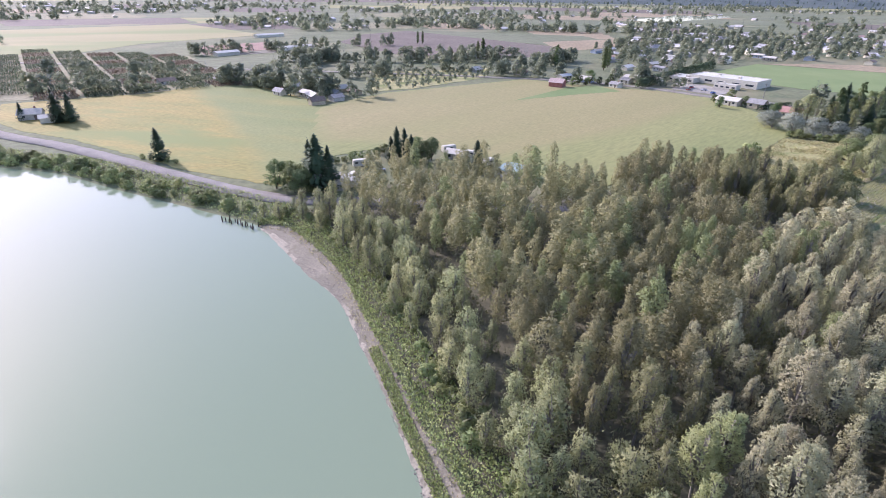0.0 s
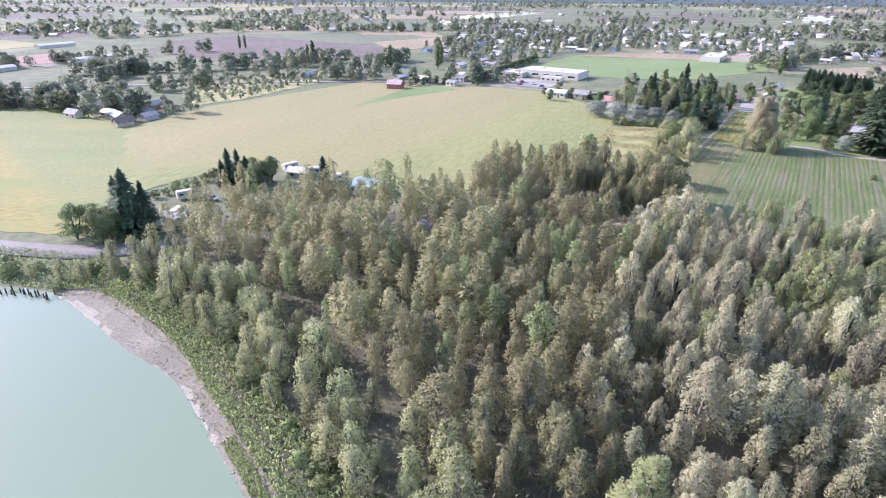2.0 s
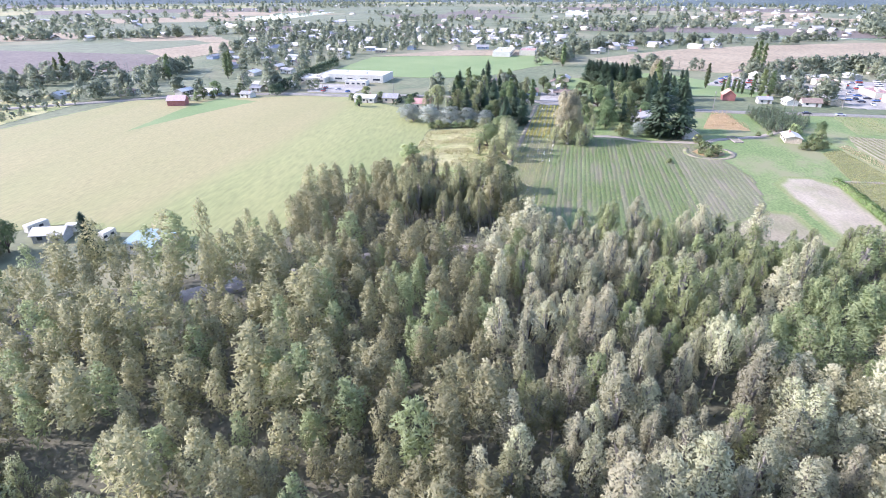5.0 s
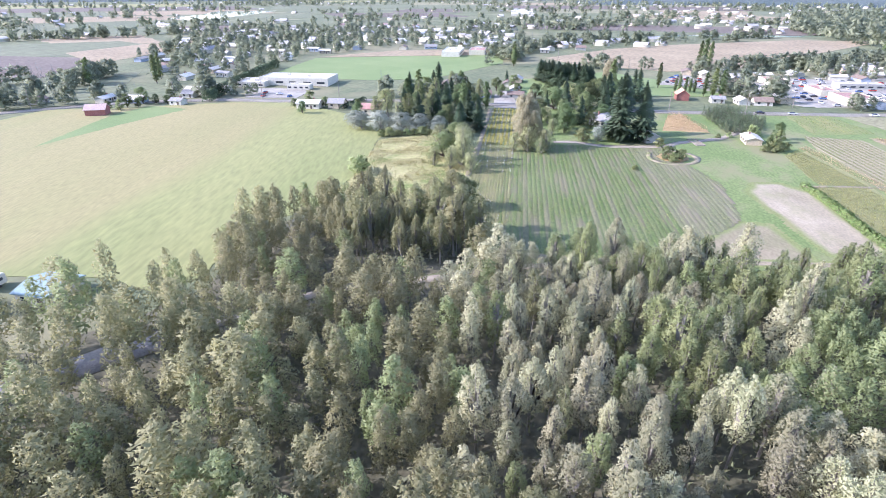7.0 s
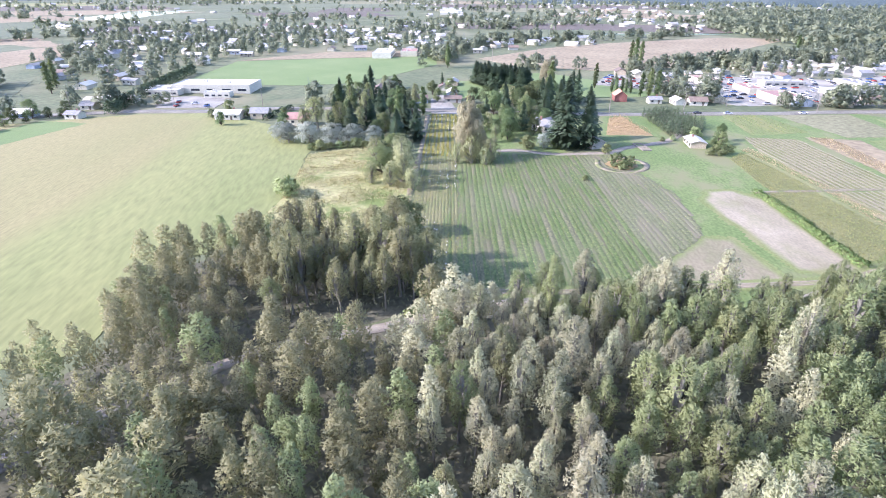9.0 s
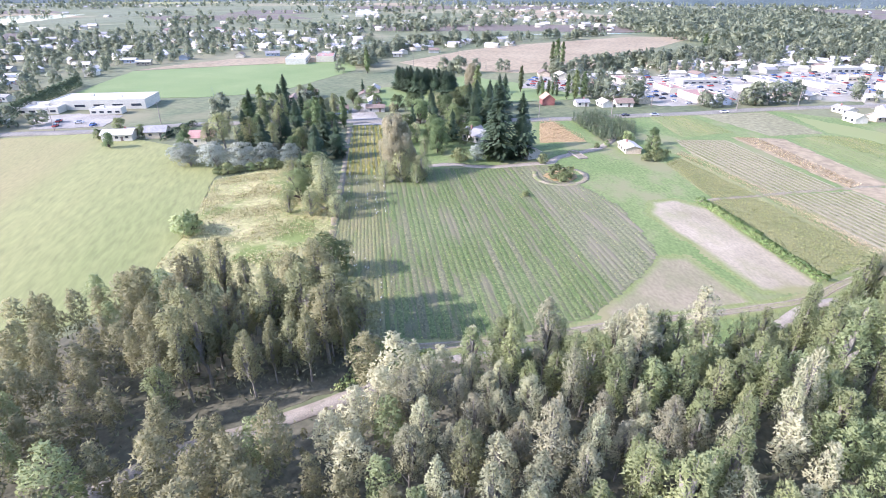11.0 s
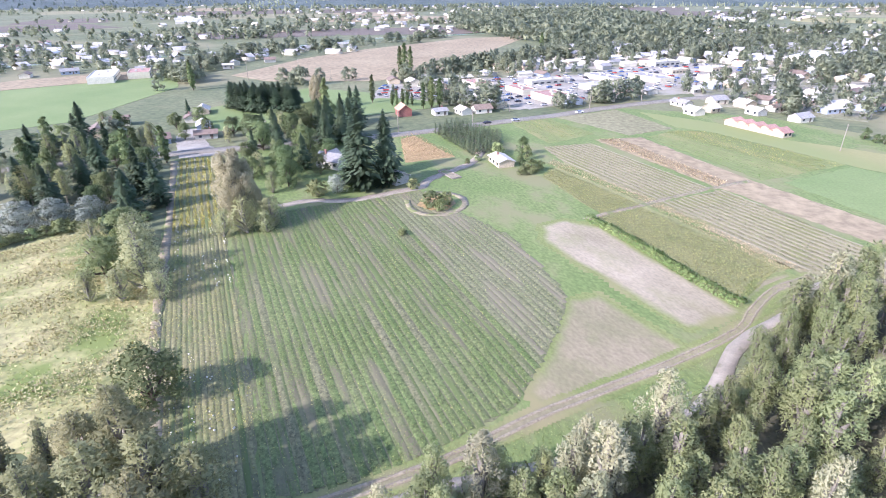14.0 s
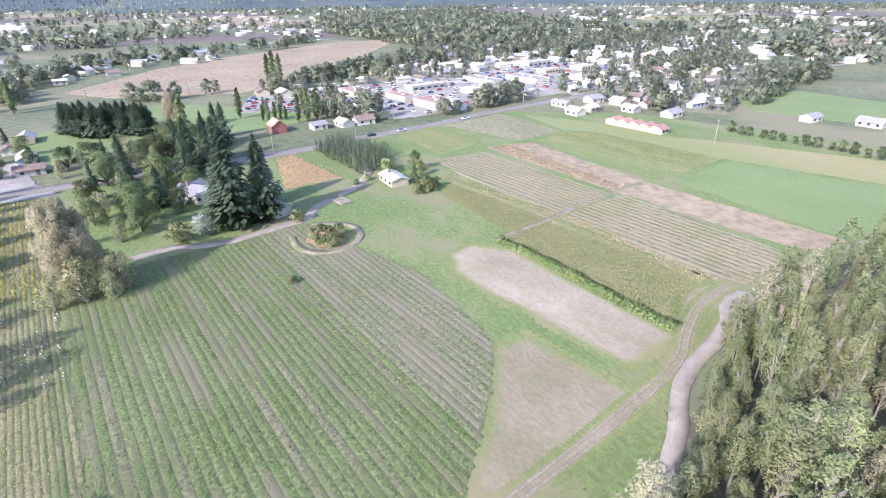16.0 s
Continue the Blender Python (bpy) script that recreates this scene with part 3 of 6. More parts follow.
def fir_parts(rng, h=18.0, n=1900, wide=0.215):
    """A conifer: straight stem, drooping whorls that shorten to the top."""
    v, f = [], []
    whorls = int(h * 1.5)
    each = max(5, n // whorls)
    for i in range(whorls):
        s = (i + rng.uniform(0, 0.7)) / whorls
        z = h * (0.06 + 0.94 * s)
        reach = h * wide * (1 - s) ** 0.7 * rng.uniform(0.5, 1.25) * min(1, 0.55 + 3 * s) + 0.15
        for k in range(each):
            a = rng.uniform(0, 2 * math.pi)
            lift = rng.normal(0, 0.35) * h / 18
            out, side = np.array((math.cos(a), math.sin(a), 0)), np.array((-math.sin(a), math.cos(a), 0))
            q = reach * rng.uniform(0.25, 1.1) ** 0.6
            w = 0.05 * q + 0.17
            near = max(0.12 * q, q - rng.uniform(0.7, 1.5) * h / 18)
            fall = rng.uniform(0.1, 0.45)
            root = out * near + (0, 0, z + lift - near * fall * 0.6)
            tip = out * q + (0, 0, z + lift - q * fall)
            mid = (root + tip) / 2 + (0, 0, 0.05 * q)
            v += [root, mid + side * w, tip, mid - side * w - (0, 0, w * 0.4)]
            f.append(range(len(v) - 4, len(v)))
    return tube((0, 0, -0.2), (0, 0, h * 0.98), 0.02 * h, 0.01, 6), (np.array(v), np.array([list(q) for q in f]))


def column_parts(rng, h=20.0, n=1500, size=0.40, wide=0.09):
    """A column-shaped poplar, leafy from low down to a pointed top."""
    lobes = []
    for i in range(16):
        s = (i + 0.5) / 16
        q = h * wide * math.sin(math.pi * min(1, 0.15 + 0.8 * s)) ** 0.6
        a = i * 2.4
        lobes.append((math.cos(a) * q * 0.55, math.sin(a) * q * 0.55, h * (0.08 + 0.86 * s), q * 0.75 + 0.2, h * 0.075))
    return tube((0, 0, -0.2), (0, 0, h * 0.9), 0.018 * h, 0.02), leaves(rng, lobes, n, size, 0.9)


def turned_out(crown, centre, up=0.35, grain=0.45):
    """Leaf clumps turned to face away from the crown's middle line, and the soft normals of the whole crown."""
    v, f = crown[:2]
    k = f.shape[1]
    q = v.reshape(-1, k, 3)
    mid = q.mean(1)
    out = mid - np.c_[np.zeros((len(mid), 2)), np.clip(mid[:, 2], centre * 0.6, centre * 1.15)]
    out = out / (np.linalg.norm(out, axis=1)[:, None] + 1e-6) + (0, 0, up)
    if len(crown) > 2:
        out = out * 0.7 + crown[2] * 0.5
    face = np.cross(q[:, 1] - q[:, 0], q[:, 2] - q[:, 0])
    face /= np.linalg.norm(face, axis=1)[:, None] + 1e-9
    back = (face * out).sum(1) < 0
    q[back] = q[back][:, ::-1]
    face[back] *= -1
    soft = out * 0.7 + face * grain
    soft /= np.linalg.norm(soft, axis=1)[:, None] + 1e-9
    return q.reshape(-1, 3), f, np.repeat(soft, k, axis=0)


KINDS = {}


def kind_of_tree(key, maker, count, bark, leaf, seed, **k):
    rng = np.random.default_rng(seed)
    KINDS[key] = []
    for _ in range(count):
        stem, crown = maker(rng, **k)
        v, f, soft = turned_out(crown, 0.55 * crown[0][:, 2].max(), grain=0.12 if key.startswith(("far_", "mid_")) else 0.45)
        KINDS[key].append((mesh_of(key + "_trunk", *stem, bark), mesh_of(key + "_crown", v, f, leaf, soft), (v, soft, f.shape[1])))


kind_of_tree("poplar", poplar_parts, 7, M_BARK, M_POPLAR, 11)
kind_of_tree("silver_poplar", poplar_parts, 6, M_BARK, M_SILVER, 16)
kind_of_tree("willow", poplar_parts, 5, M_BARK, M_WILLOW, 12, h=8.0, wide=0.92, n=1700, size=0.19, low=(0.06, 0.14), taper=0.45)
kind_of_tree("green_poplar", poplar_parts, 3, M_BARK, M_GREENP, 17)
kind_of_tree("fir", fir_parts, 4, M_BARKD, M_FIR, 13)
kind_of_tree("broadleaf", round_parts, 5, M_BARKD, M_BROAD, 14, h=10.0, wide=0.37, n=2200, size=0.235)
kind_of_tree("column_poplar", column_parts, 3, M_BARKD, M_BROAD, 15)
HEIGHT = {"poplar": 15.0, "silver_poplar": 15.0, "green_poplar": 15.0, "willow": 8.0, "fir": 18.0, "broadleaf": 10.0, "column_poplar": 20.0}
PLACE = np.random.default_rng(21)


def tree(key, x, y, h, label, group="", wide=1.0, name="", leaf=None):
    """One tree: an empty at its foot with its trunk and crown."""
    trunk, crown, _ = KINDS[key][PLACE.integers(len(KINDS[key]))]
    ob = tagged(new(name or key), label, "tree", group)
    z = float(land_height(np.array([[x, y]]))[0])
    s = h / HEIGHT[key]
    ob.matrix_world = Matrix.LocRotScale((x, y, z), Euler((0, 0, PLACE.uniform(0, 6.28))), (s * wide, s * wide, s))
    child("trunk", trunk, ob)
    child("crown", crown, ob)
    return ob


LOW_GROWTH = ([(88, 141), (102, 136), (95, 125), (82, 130)], [(110, 131.5), (120.5, 125), (116, 120.5), (105, 127)])


def stand(x, y):
    """How tall the trees stand hereabouts, in drifts through the wood."""
    low = 0.36 if any(inside(np.array([[x, y]]), q)[0] for q in LOW_GROWTH) else 1.0
    return low * (1 + 0.13 * math.sin(x * 0.21 + 1.9 * math.sin(y * 0.13)) + 0.10 * math.sin(y * 0.33 + x * 0.12) + 0.22 * math.exp(-((x - 28) ** 2 + (y - 158) ** 2) / 500))


def wood(name, places, key, label, material, thin=2, heights=(12, 16), wide=1.0):
    """Many trees that no one could count, as one mesh of stems and leaf clumps."""
    rng = np.random.default_rng(31)
    out, soft = [], []
    for x, y in places:
        v, nn, k = KINDS[key][rng.integers(len(KINDS[key]))][2]
        first = rng.integers(thin)
        v, nn = v.reshape(-1, k, 3)[first::thin], nn.reshape(-1, k, 3)[first::thin]
        mid = v.mean(1, keepdims=True)
        v = (mid + (v - mid) * thin ** 0.4).reshape(-1, 3)
        s, a = rng.uniform(*heights) * (stand(x, y) if "poplar" in key else 1) / HEIGHT[key], rng.uniform(0, 6.28)
        c, q = math.cos(a), math.sin(a)
        w = s * wide * rng.uniform(0.8, 1.45)
        nn = nn.reshape(-1, 3)
        out.append((np.c_[(v[:, 0] * c - v[:, 1] * q) * w + x, (v[:, 0] * q + v[:, 1] * c) * w + y, v[:, 2] * s], np.arange(len(v)).reshape(-1, k)))
        soft.append(np.c_[nn[:, 0] * c - nn[:, 1] * q, nn[:, 0] * q + nn[:, 1] * c, nn[:, 2]])
    return tagged(new(name, mesh_of(name, *joined(out), material, np.concatenate(soft))), label, "trees", kind="stuff")


# the wood between river and farm
WOOD = [(-46, 150), (-40, 142), (-22, 117), (-12.5, 95.3), (-5, 78.6), (0.5, 64.6), (5, 55.7), (12, 42), (24, 15), (60, -30), (150, -30), (236, 0), (206.2, 42), (190.1, 56), (179, 62.7), (161, 75.5), (150.2, 82.8), (138, 98), (127, 117), (118.6, 125.8), (111.5, 130.5), (99, 136.5), (90, 141.5), (75, 150),
        (40, 156), (0, 160), (-32, 162)]
WOOD_NORTH = [(-28, 166), (10, 163), (45, 157), (77, 151), (92, 143), (101, 138), (112, 136), (116, 150), (121, 160), (110, 178), (98, 192), (82, 195), (70, 186), (56, 172), (40, 168), (20, 169), (4, 178), (-12, 182), (-22, 178)]
spots = np.concatenate([scatter(WOOD, 3.7), scatter(WOOD_NORTH, 3.7)])
d_shore, _ = off_line(spots, VEG)
near_shore = d_shore < 20
d_road, _ = off_line(spots, smooth_line(DIKE, 6))
bend = (spots[:, 0] > 72) & (spots[:, 0] < 118) & inside(spots, WOOD_NORTH)
keep = (d_road > np.where(bend, 6.5, np.where(spots[:, 0] < 100, 3.4, 2.9))) & (d_shore > 5.5)
spots, near_shore = spots[keep], near_shore[keep]
poplars = spots[~near_shore]
far, _ = off_line(poplars, [(-2, 45), (30, 47), (50, 50), (62, 57), (76, 73), (88, 88), (105, 98), (122, 98), (138, 93), (150, 76), (166, 66), (182, 58)])
far = np.minimum(far, off_line(poplars, [(92, 150), (112, 156), (115, 172)])[0] + 8)
poplars = poplars[np.argsort(far)]
# the wood turns from olive to silvery towards the farm
# north of y=128 the darker olive leaf also stands in for the shaded side
silvery = (poplars[:, 0] - 22) * 0.74 - (poplars[:, 1] - 40) * 0.62 + PLACE.normal(0, 7, len(poplars)) > np.where(poplars[:, 1] > 128, 30, 0)
for (x, y), pale in zip(poplars[:320], silvery):
    green = PLACE.random() < (0.75 if (x - 97) ** 2 + (y - 82) ** 2 < 130 else 0.85 if x > 134 or (x > 104 and y < 84) else 0.75 if x > 112 and y < 116 else 0.08)
    if green:
        tree("green_poplar", x, y, PLACE.uniform(11.0, 15.5) * stand(x, y), "slender poplar with fresh green leaves in the riverside wood", "poplars in the riverside wood", PLACE.uniform(1.0, 1.55))
    elif pale:
        tree("silver_poplar", x, y, PLACE.uniform(11.5, 16.0) * stand(x, y), "slender poplar with pale silvery wind-turned leaves in the riverside wood", "poplars in the riverside wood", PLACE.uniform(0.9, 1.4))
    else:
        tree("poplar", x, y, PLACE.uniform(11.5, 16.0) * stand(x, y), "slender poplar with dull olive leaves in the riverside wood", "poplars in the riverside wood", PLACE.uniform(0.9, 1.55))
for x, y, h in ((114, 151, 20), (111, 146, 18.5), (117, 156, 18), (108, 151, 19), (113, 141, 16), (107, 144, 17.5), (112.5, 158, 17), (105, 155, 18)):
    tree("poplar", x, y, h, "tall full-crowned poplar at the wood's corner beside the crop rows", "poplars in the riverside wood", 1.5)
rest, pale = poplars[320:], silvery[320:]
chance = PLACE.random(len(rest))
leafy = chance < np.where((rest[:, 0] > 128) | ((rest[:, 0] > 100) & (rest[:, 1] < 84)), 0.85, 0.14)
pale &= chance < np.where(rest[:, 0] > 135, 0.75, 0.95)
close = np.arange(len(rest)) < 330
for few, where in ((2, close), (3, ~close)):
    wood("poplar_wood", rest[where & ~pale & ~leafy], "poplar", "dense stand of dull olive poplars by the river", M_POPLAR, few, (11, 15.5), 1.15)
    wood("silver_poplar_wood", rest[where & pale & ~leafy], "silver_poplar", "dense stand of silvery poplars by the river", M_SILVER, few, (11, 15.5), 1.15)
    wood("green_poplar_wood", rest[where & leafy], "green_poplar", "fresh green poplars scattered through the wood", M_GREENP, few, (10, 15), 1.15)
for x, y in spots[near_shore]:
    tree("willow", x, y, PLACE.uniform(6, 11), "rounded grey-green willow at the wood's river edge", "willows along the river edge", PLACE.uniform(0.9, 1.35))
edge_rng = np.random.default_rng(36)
for k, (ex, ey) in enumerate(smooth_line([(123, 117), (133, 99), (146, 82), (158, 73.5), (170, 67.5), (181, 60.5), (191, 52)], 1.9)):
    tree("green_poplar" if k % 3 else "willow", ex + edge_rng.normal(-0.8, 0.7), ey + edge_rng.normal(-0.8, 0.7), edge_rng.uniform(3.5, 8.0), "young leafy green tree at the wood's edge beside the gravel road", "young trees along the wood's edge", 1.9)
M_UNDER = mat("undergrowth_leaf", (0.15, 0.165, 0.08), (0.235, 0.24, 0.13), 0.12, 6, rough=0.7, bump=0, random_tone=0.35, leafy=0.25)
under = np.random.default_rng(33).uniform((-50, -30), (235, 200), (64000, 2))
under = under[inside(under, WOOD) | inside(under, WOOD_NORTH)]
under = under[off_line(under, smooth_line(DIKE, 6))[0] > 4]
tall = np.random.default_rng(34).uniform(0.2, 4.6, len(under)) ** 0.95
v, f = flecks(np.random.default_rng(35), np.c_[under, tall], np.tile((0, 0, 0.8), (len(under), 1)), 0.5, 0.7, 0.5)
tagged(new("undergrowth", mesh_of("undergrowth", v, f, M_UNDER)), "dark green undergrowth beneath the poplars", "undergrowth", kind="stuff")
sheet("wood_floor", WOOD, 0.06, M_FOREST, "dark shaded woodland floor", "ground")
sheet("wood_floor_north", WOOD_NORTH, 0.06, M_FOREST, "dark shaded woodland floor", "ground")

# ---- single trees, groves and hedges ----
kind_of_tree("buff_tree", poplar_parts, 2, M_BARK, mat("buff_leaf", (0.31, 0.285, 0.17), (0.42, 0.385, 0.25), 0.5, 5, rough=0.6, bump=0, random_tone=0.15, leafy=0.45, local=True), 41, h=20.0, wide=3.0, n=13000, size=0.27, low=(0.08, 0.14), lumps=120, taper=0.42)
M_SAGE = mat("sage_leaf", (0.24, 0.275, 0.205), (0.36, 0.39, 0.31), 0.5, 5, rough=0.6, bump=0, random_tone=0.3, leafy=0.3, local=True)
kind_of_tree("sage_willow", round_parts, 2, M_BARK, M_SAGE, 42, h=8.0, wide=0.5, n=2000, size=0.22)
M_BUSH = mat("bush_leaf", (0.19, 0.235, 0.09), (0.31, 0.34, 0.15), 0.5, 5, rough=0.6, bump=0, random_tone=0.4, leafy=0.3, local=True)
kind_of_tree("bush", round_parts, 4, M_BARKD, M_BUSH, 43, h=3.0, wide=0.62, n=240, size=0.30, base=0.04)
M_YOUNG = mat("young_fir_needle", (0.10, 0.14, 0.07), (0.16, 0.19, 0.10), 0.6, 5, rough=0.7, bump=0, random_tone=0.2, leafy=0.15, local=True)
kind_of_tree("young_fir", fir_parts, 2, M_BARKD, M_YOUNG, 44, h=6.0, n=330, wide=0.26)
M_PURPLE = mat("purple_leaf", (0.07, 0.035, 0.04), (0.12, 0.06, 0.06), 0.5, 5, rough=0.6, bump=0, random_tone=0.2, leafy=0.2, local=True)
kind_of_tree("plum", round_parts, 1, M_BARKD, M_PURPLE, 45, h=8.0, wide=0.45, n=900, size=0.34)
HEIGHT.update(buff_tree=20.0, sage_willow=8.0, bush=3.0, young_fir=6.0, plum=8.0)

FIR = "tall dark green fir with drooping branches"
BROAD = "full-crowned dark green broadleaf tree"
COLUMN = "tall column-shaped poplar with upright branches"
tree("buff_tree", 363, 258, 19, "tall half-bare tree with buff leaves by the fir grove", "", 0.95)
tree("buff_tree", 202, 198, 22, "large tree with buff autumn leaves at the field edge")
for x, y, h in ((197, 193, 11), (203, 189, 10), (193, 198, 8.5), (207, 193, 9), (199, 188, 7)):
    tree("willow", x, y, h, "dense green thicket under the buff tree", "bushes under the buff tree", 1.5)
FARM_TREES = (("broadleaf", 243, 207, 13), ("broadleaf", 236, 203, 10), ("willow", 229, 205, 8), ("broadleaf", 250, 214, 12), ("green_poplar", 258, 222, 11), ("broadleaf", 266, 212, 11), ("fir", 256, 208, 14), ("willow", 246, 220, 9),
              ("fir", 268, 226, 17), ("broadleaf", 276, 239, 13), ("willow", 284, 262, 8), ("broadleaf", 296, 257, 11), ("broadleaf", 296, 268, 9), ("fir", 288, 246, 14), ("broadleaf", 289, 231, 14), ("green_poplar", 281, 222, 14), ("broadleaf", 272, 216, 13),
              ("fir", 262, 234, 13), ("broadleaf", 254, 231, 10), ("broadleaf", 300, 232, 14), ("fir", 310, 230, 17), ("broadleaf", 321, 240, 13), ("willow", 305, 246, 11), ("broadleaf", 318, 228, 13), ("fir", 303, 222, 19), ("broadleaf", 312, 254, 10), ("broadleaf", 240, 220, 9), ("willow", 226, 214, 7),
              ("broadleaf", 283, 285, 8), ("broadleaf", 299, 303, 9), ("willow", 275, 301, 8), ("broadleaf", 314, 301, 9), ("fir", 326, 318, 10), ("broadleaf", 295, 282, 8), ("broadleaf", 252, 199, 8), ("broadleaf", 270, 205, 9))
for kind, x, y, h in FARM_TREES:
    tree(kind, x, y, h, {"broadleaf": BROAD, "fir": FIR, "willow": "bushy grey-green tree", "green_poplar": "upright fresh green tree"}[kind] + " round the farmhouse", "trees round the farmhouse", PLACE.uniform(1.1, 1.4))
for x, y, h in ((289, 241, 16), (346, 230, 17), (335, 221, 19), (296, 211, 19), (240, 177, 30), (246.5, 170.5, 26), (260, 176, 20), (296, 218, 21), (247, 183, 23), (330, 228, 16), (310, 214, 18), (286, 214, 17)):
    tree("fir", x, y, h, FIR + " round the farmhouse", "firs round the farmhouse", PLACE.uniform(1.3, 1.6))
for x, y, h in ((390, 236, 17), (510, 258, 25), (504, 251, 23), (515, 264, 22), (383, 196, 18), (386, 192, 17), (380, 200, 15), (716, 172, 20), (326, 234, 24), (384, 221, 9), (384, 218, 10), (386, 215, 10), (386, 212, 9), (386, 209, 8),
                (42, 562, 20), (37, 561, 17), (48, 562, 10), (-28, 717, 15), (-22, 718, 15), (108, 524, 18), (151, 508, 19), (104, 509, 18), (142, 488, 20), (411, 384, 20), (403, 377, 19)):
    tree("column_poplar", x, y, h, COLUMN, "column poplars", PLACE.uniform(0.9, 1.15))
for x, y, h in ((229, 188, 6), (245, 160, 4), (230, 149, 5.5), (233, 145, 4.5), (228, 145, 3.5), (207, 150, 2.2), (208.5, 151, 1.6), (273, 123, 5), (277, 121, 4), (270, 126, 3.5), (296, 140, 5), (284, 146, 2.5), (279, 149, 2.2), (128, 216, 7), (131, 219, 5)):
    tree("bush", x, y, h, "rounded green garden bush", "bushes about the farmyard")
for x, y, h in ((296, 130, 8), (290, 127, 6), (284, 129, 4.5), (291, 139, 5), (278, 127, 4)):
    tree("broadleaf", x, y, h, "small round tree beside the white house")
tree("sage_willow", 234, 183, 7, "pale grey-leaved shrub tree in the farmhouse garden")
for x, y, h in ((169, 273, 9), (174, 264, 10), (180, 256, 9.5), (186, 250, 9), (192, 244, 8), (171, 281, 8)):
    tree("sage_willow", x, y, h, "silver-grey willow at the meadow's edge", "silver willows", 1.3)
for x, y, h in ((163, 197, 13), (157, 198, 9), (170, 203, 14), (178, 213, 12), (165, 210, 11), (172, 220, 11), (183, 222, 10), (160, 190, 8), (155, 205, 8)):
    tree("broadleaf" if int(x) % 3 == 0 else "willow", x, y, h, "leafy tree in the thicket beside the scrub", "thicket beside the scrub", PLACE.uniform(1.35, 1.75))
tree("broadleaf", 131.5, 166.5, 10.5, "bushy green tree at the corner of the crop rows", "", 1.6)
for x, y, h in ((-109, 205, 13), (-41, 174, 19), (-37, 174, 15), (-44, 177, 16), (-17, 211, 13), (-14, 213, 12), (-11, 207, 11), (-19, 208, 10), (14, 194, 12.5), (-209, 272, 9), (-190, 270, 16), (-185, 273, 14), (-187, 266, 14), (-193, 274, 13), (-182, 268, 12)):
    tree("fir", x, y, h, FIR + " beside the hay field", "firs beside the hay field", 1.5)
for x, y, h in ((-55, 174, 10), (-48, 170, 10), (-45, 169, 9), (-51, 177, 9), (-3, 210, 9.5), (-6, 206, 9), (-9, 212, 9)):
    tree("broadleaf", x, y, h, BROAD + " beside a farmstead", "trees beside the farmsteads", 1.15)
for x, y, h in zip(np.linspace(-40, -20, 8), np.linspace(203, 222, 8), (3, 2.5, 3.5, 3, 2.6, 3.2, 4, 3)):
    tree("bush", x, y, h, "green bush in the hedge round the homestead", "homestead hedge")
for x, y in ((-113, 206), (-117, 207.5), (-105, 203), (-101, 201)):
    tree("bush", x, y, 2.0, "low bush beside the lone fir", "bushes beside the lone fir")
for x, y, h in ((96, 402, 6), (101, 407, 8), (106, 404, 5), (111, 413, 10), (117, 408, 6), (122, 405, 5), (127, 413, 7), (92, 408, 5)):
    tree("broadleaf", x, y, h, "rounded green tree in the gardens beside the barn", "garden trees beside the barn", 1.1)
for x, y, h in ((167, 326, 7), (186, 333, 6), (199, 320, 5), (172, 344, 5), (183, 345, 8)):
    tree("broadleaf", x, y, h, "rounded green tree round the meadow houses", "trees round the meadow houses", 1.1)
tree("plum", 292, 268, 5, "small purple-leaved plum tree by the lane")

# fir grove, young plantation, farm wood
for x, y in scatter([(365, 322), (369, 281), (361, 268), (349, 266), (345, 303)], 3.3, np.random.default_rng(51)):
    tree("fir", x, y, PLACE.uniform(12, 15), "dark fir in a dense square grove", "fir grove", 1.95)
u_way, v_way = np.array((0.77, 0.638)), np.array((0.638, -0.77))
young = np.array([(293, 149) + u_way * a + v_way * b for a in np.arange(0, 52, 2.9) for b in np.arange(-30, 32, 2.9)])
young = young[inside(young, [(323, 178), (341, 170), (324, 144), (298, 139), (291, 150)])]
for x, y in young:
    tree("young_fir", x + PLACE.normal(0, 0.3), y + PLACE.normal(0, 0.3), PLACE.uniform(4.5, 6.5), "young green conifer in a tree plantation", "tree plantation")
FARM_WOOD = [(188, 262), (204, 297), (222, 318), (262, 330), (284, 306), (260, 274), (202, 228), (196, 240)]
for i, (x, y) in enumerate(scatter(FARM_WOOD, 7.4, np.random.default_rng(52))):
    deep = (x - 190) * 0.64 + (y - 232) * 0.77
    k = i % 7
    if k in (0, 3):
        tree("broadleaf", x, y, PLACE.uniform(7, 13), BROAD + " in the farm wood", "farm wood", 1.1)
    elif k in (1, 4):
        tree("fir", x, y, PLACE.uniform(11, 21), FIR + " in the farm wood", "farm wood firs", 1.5)
    elif k == 5:
        tree("green_poplar", x, y, PLACE.uniform(11, 17), "upright fresh green tree in the farm wood", "farm wood", 1.5)
    elif k == 2:
        tree("column_poplar", x, y, PLACE.uniform(14, 21), COLUMN + " in the farm wood", "farm wood poplars", 1.3)
    else:
        tree("willow", x, y, PLACE.uniform(7, 11), "grey-green bushy tree in the farm wood", "farm wood")
for x, y, h in ((190, 279, 17), (196, 271, 15), (201, 266, 14.5), (186, 284, 13)):
    tree("green_poplar", x, y, h, "tall full grey-green poplar at the farm wood's edge", "farm wood poplars", 2.0)
for x, y, h in ((190, 228, 10), (195, 232, 12), (186, 231, 8)):
    tree("fir", x, y, h, FIR + " at the farm wood's edge", "farm wood firs", 1.2)
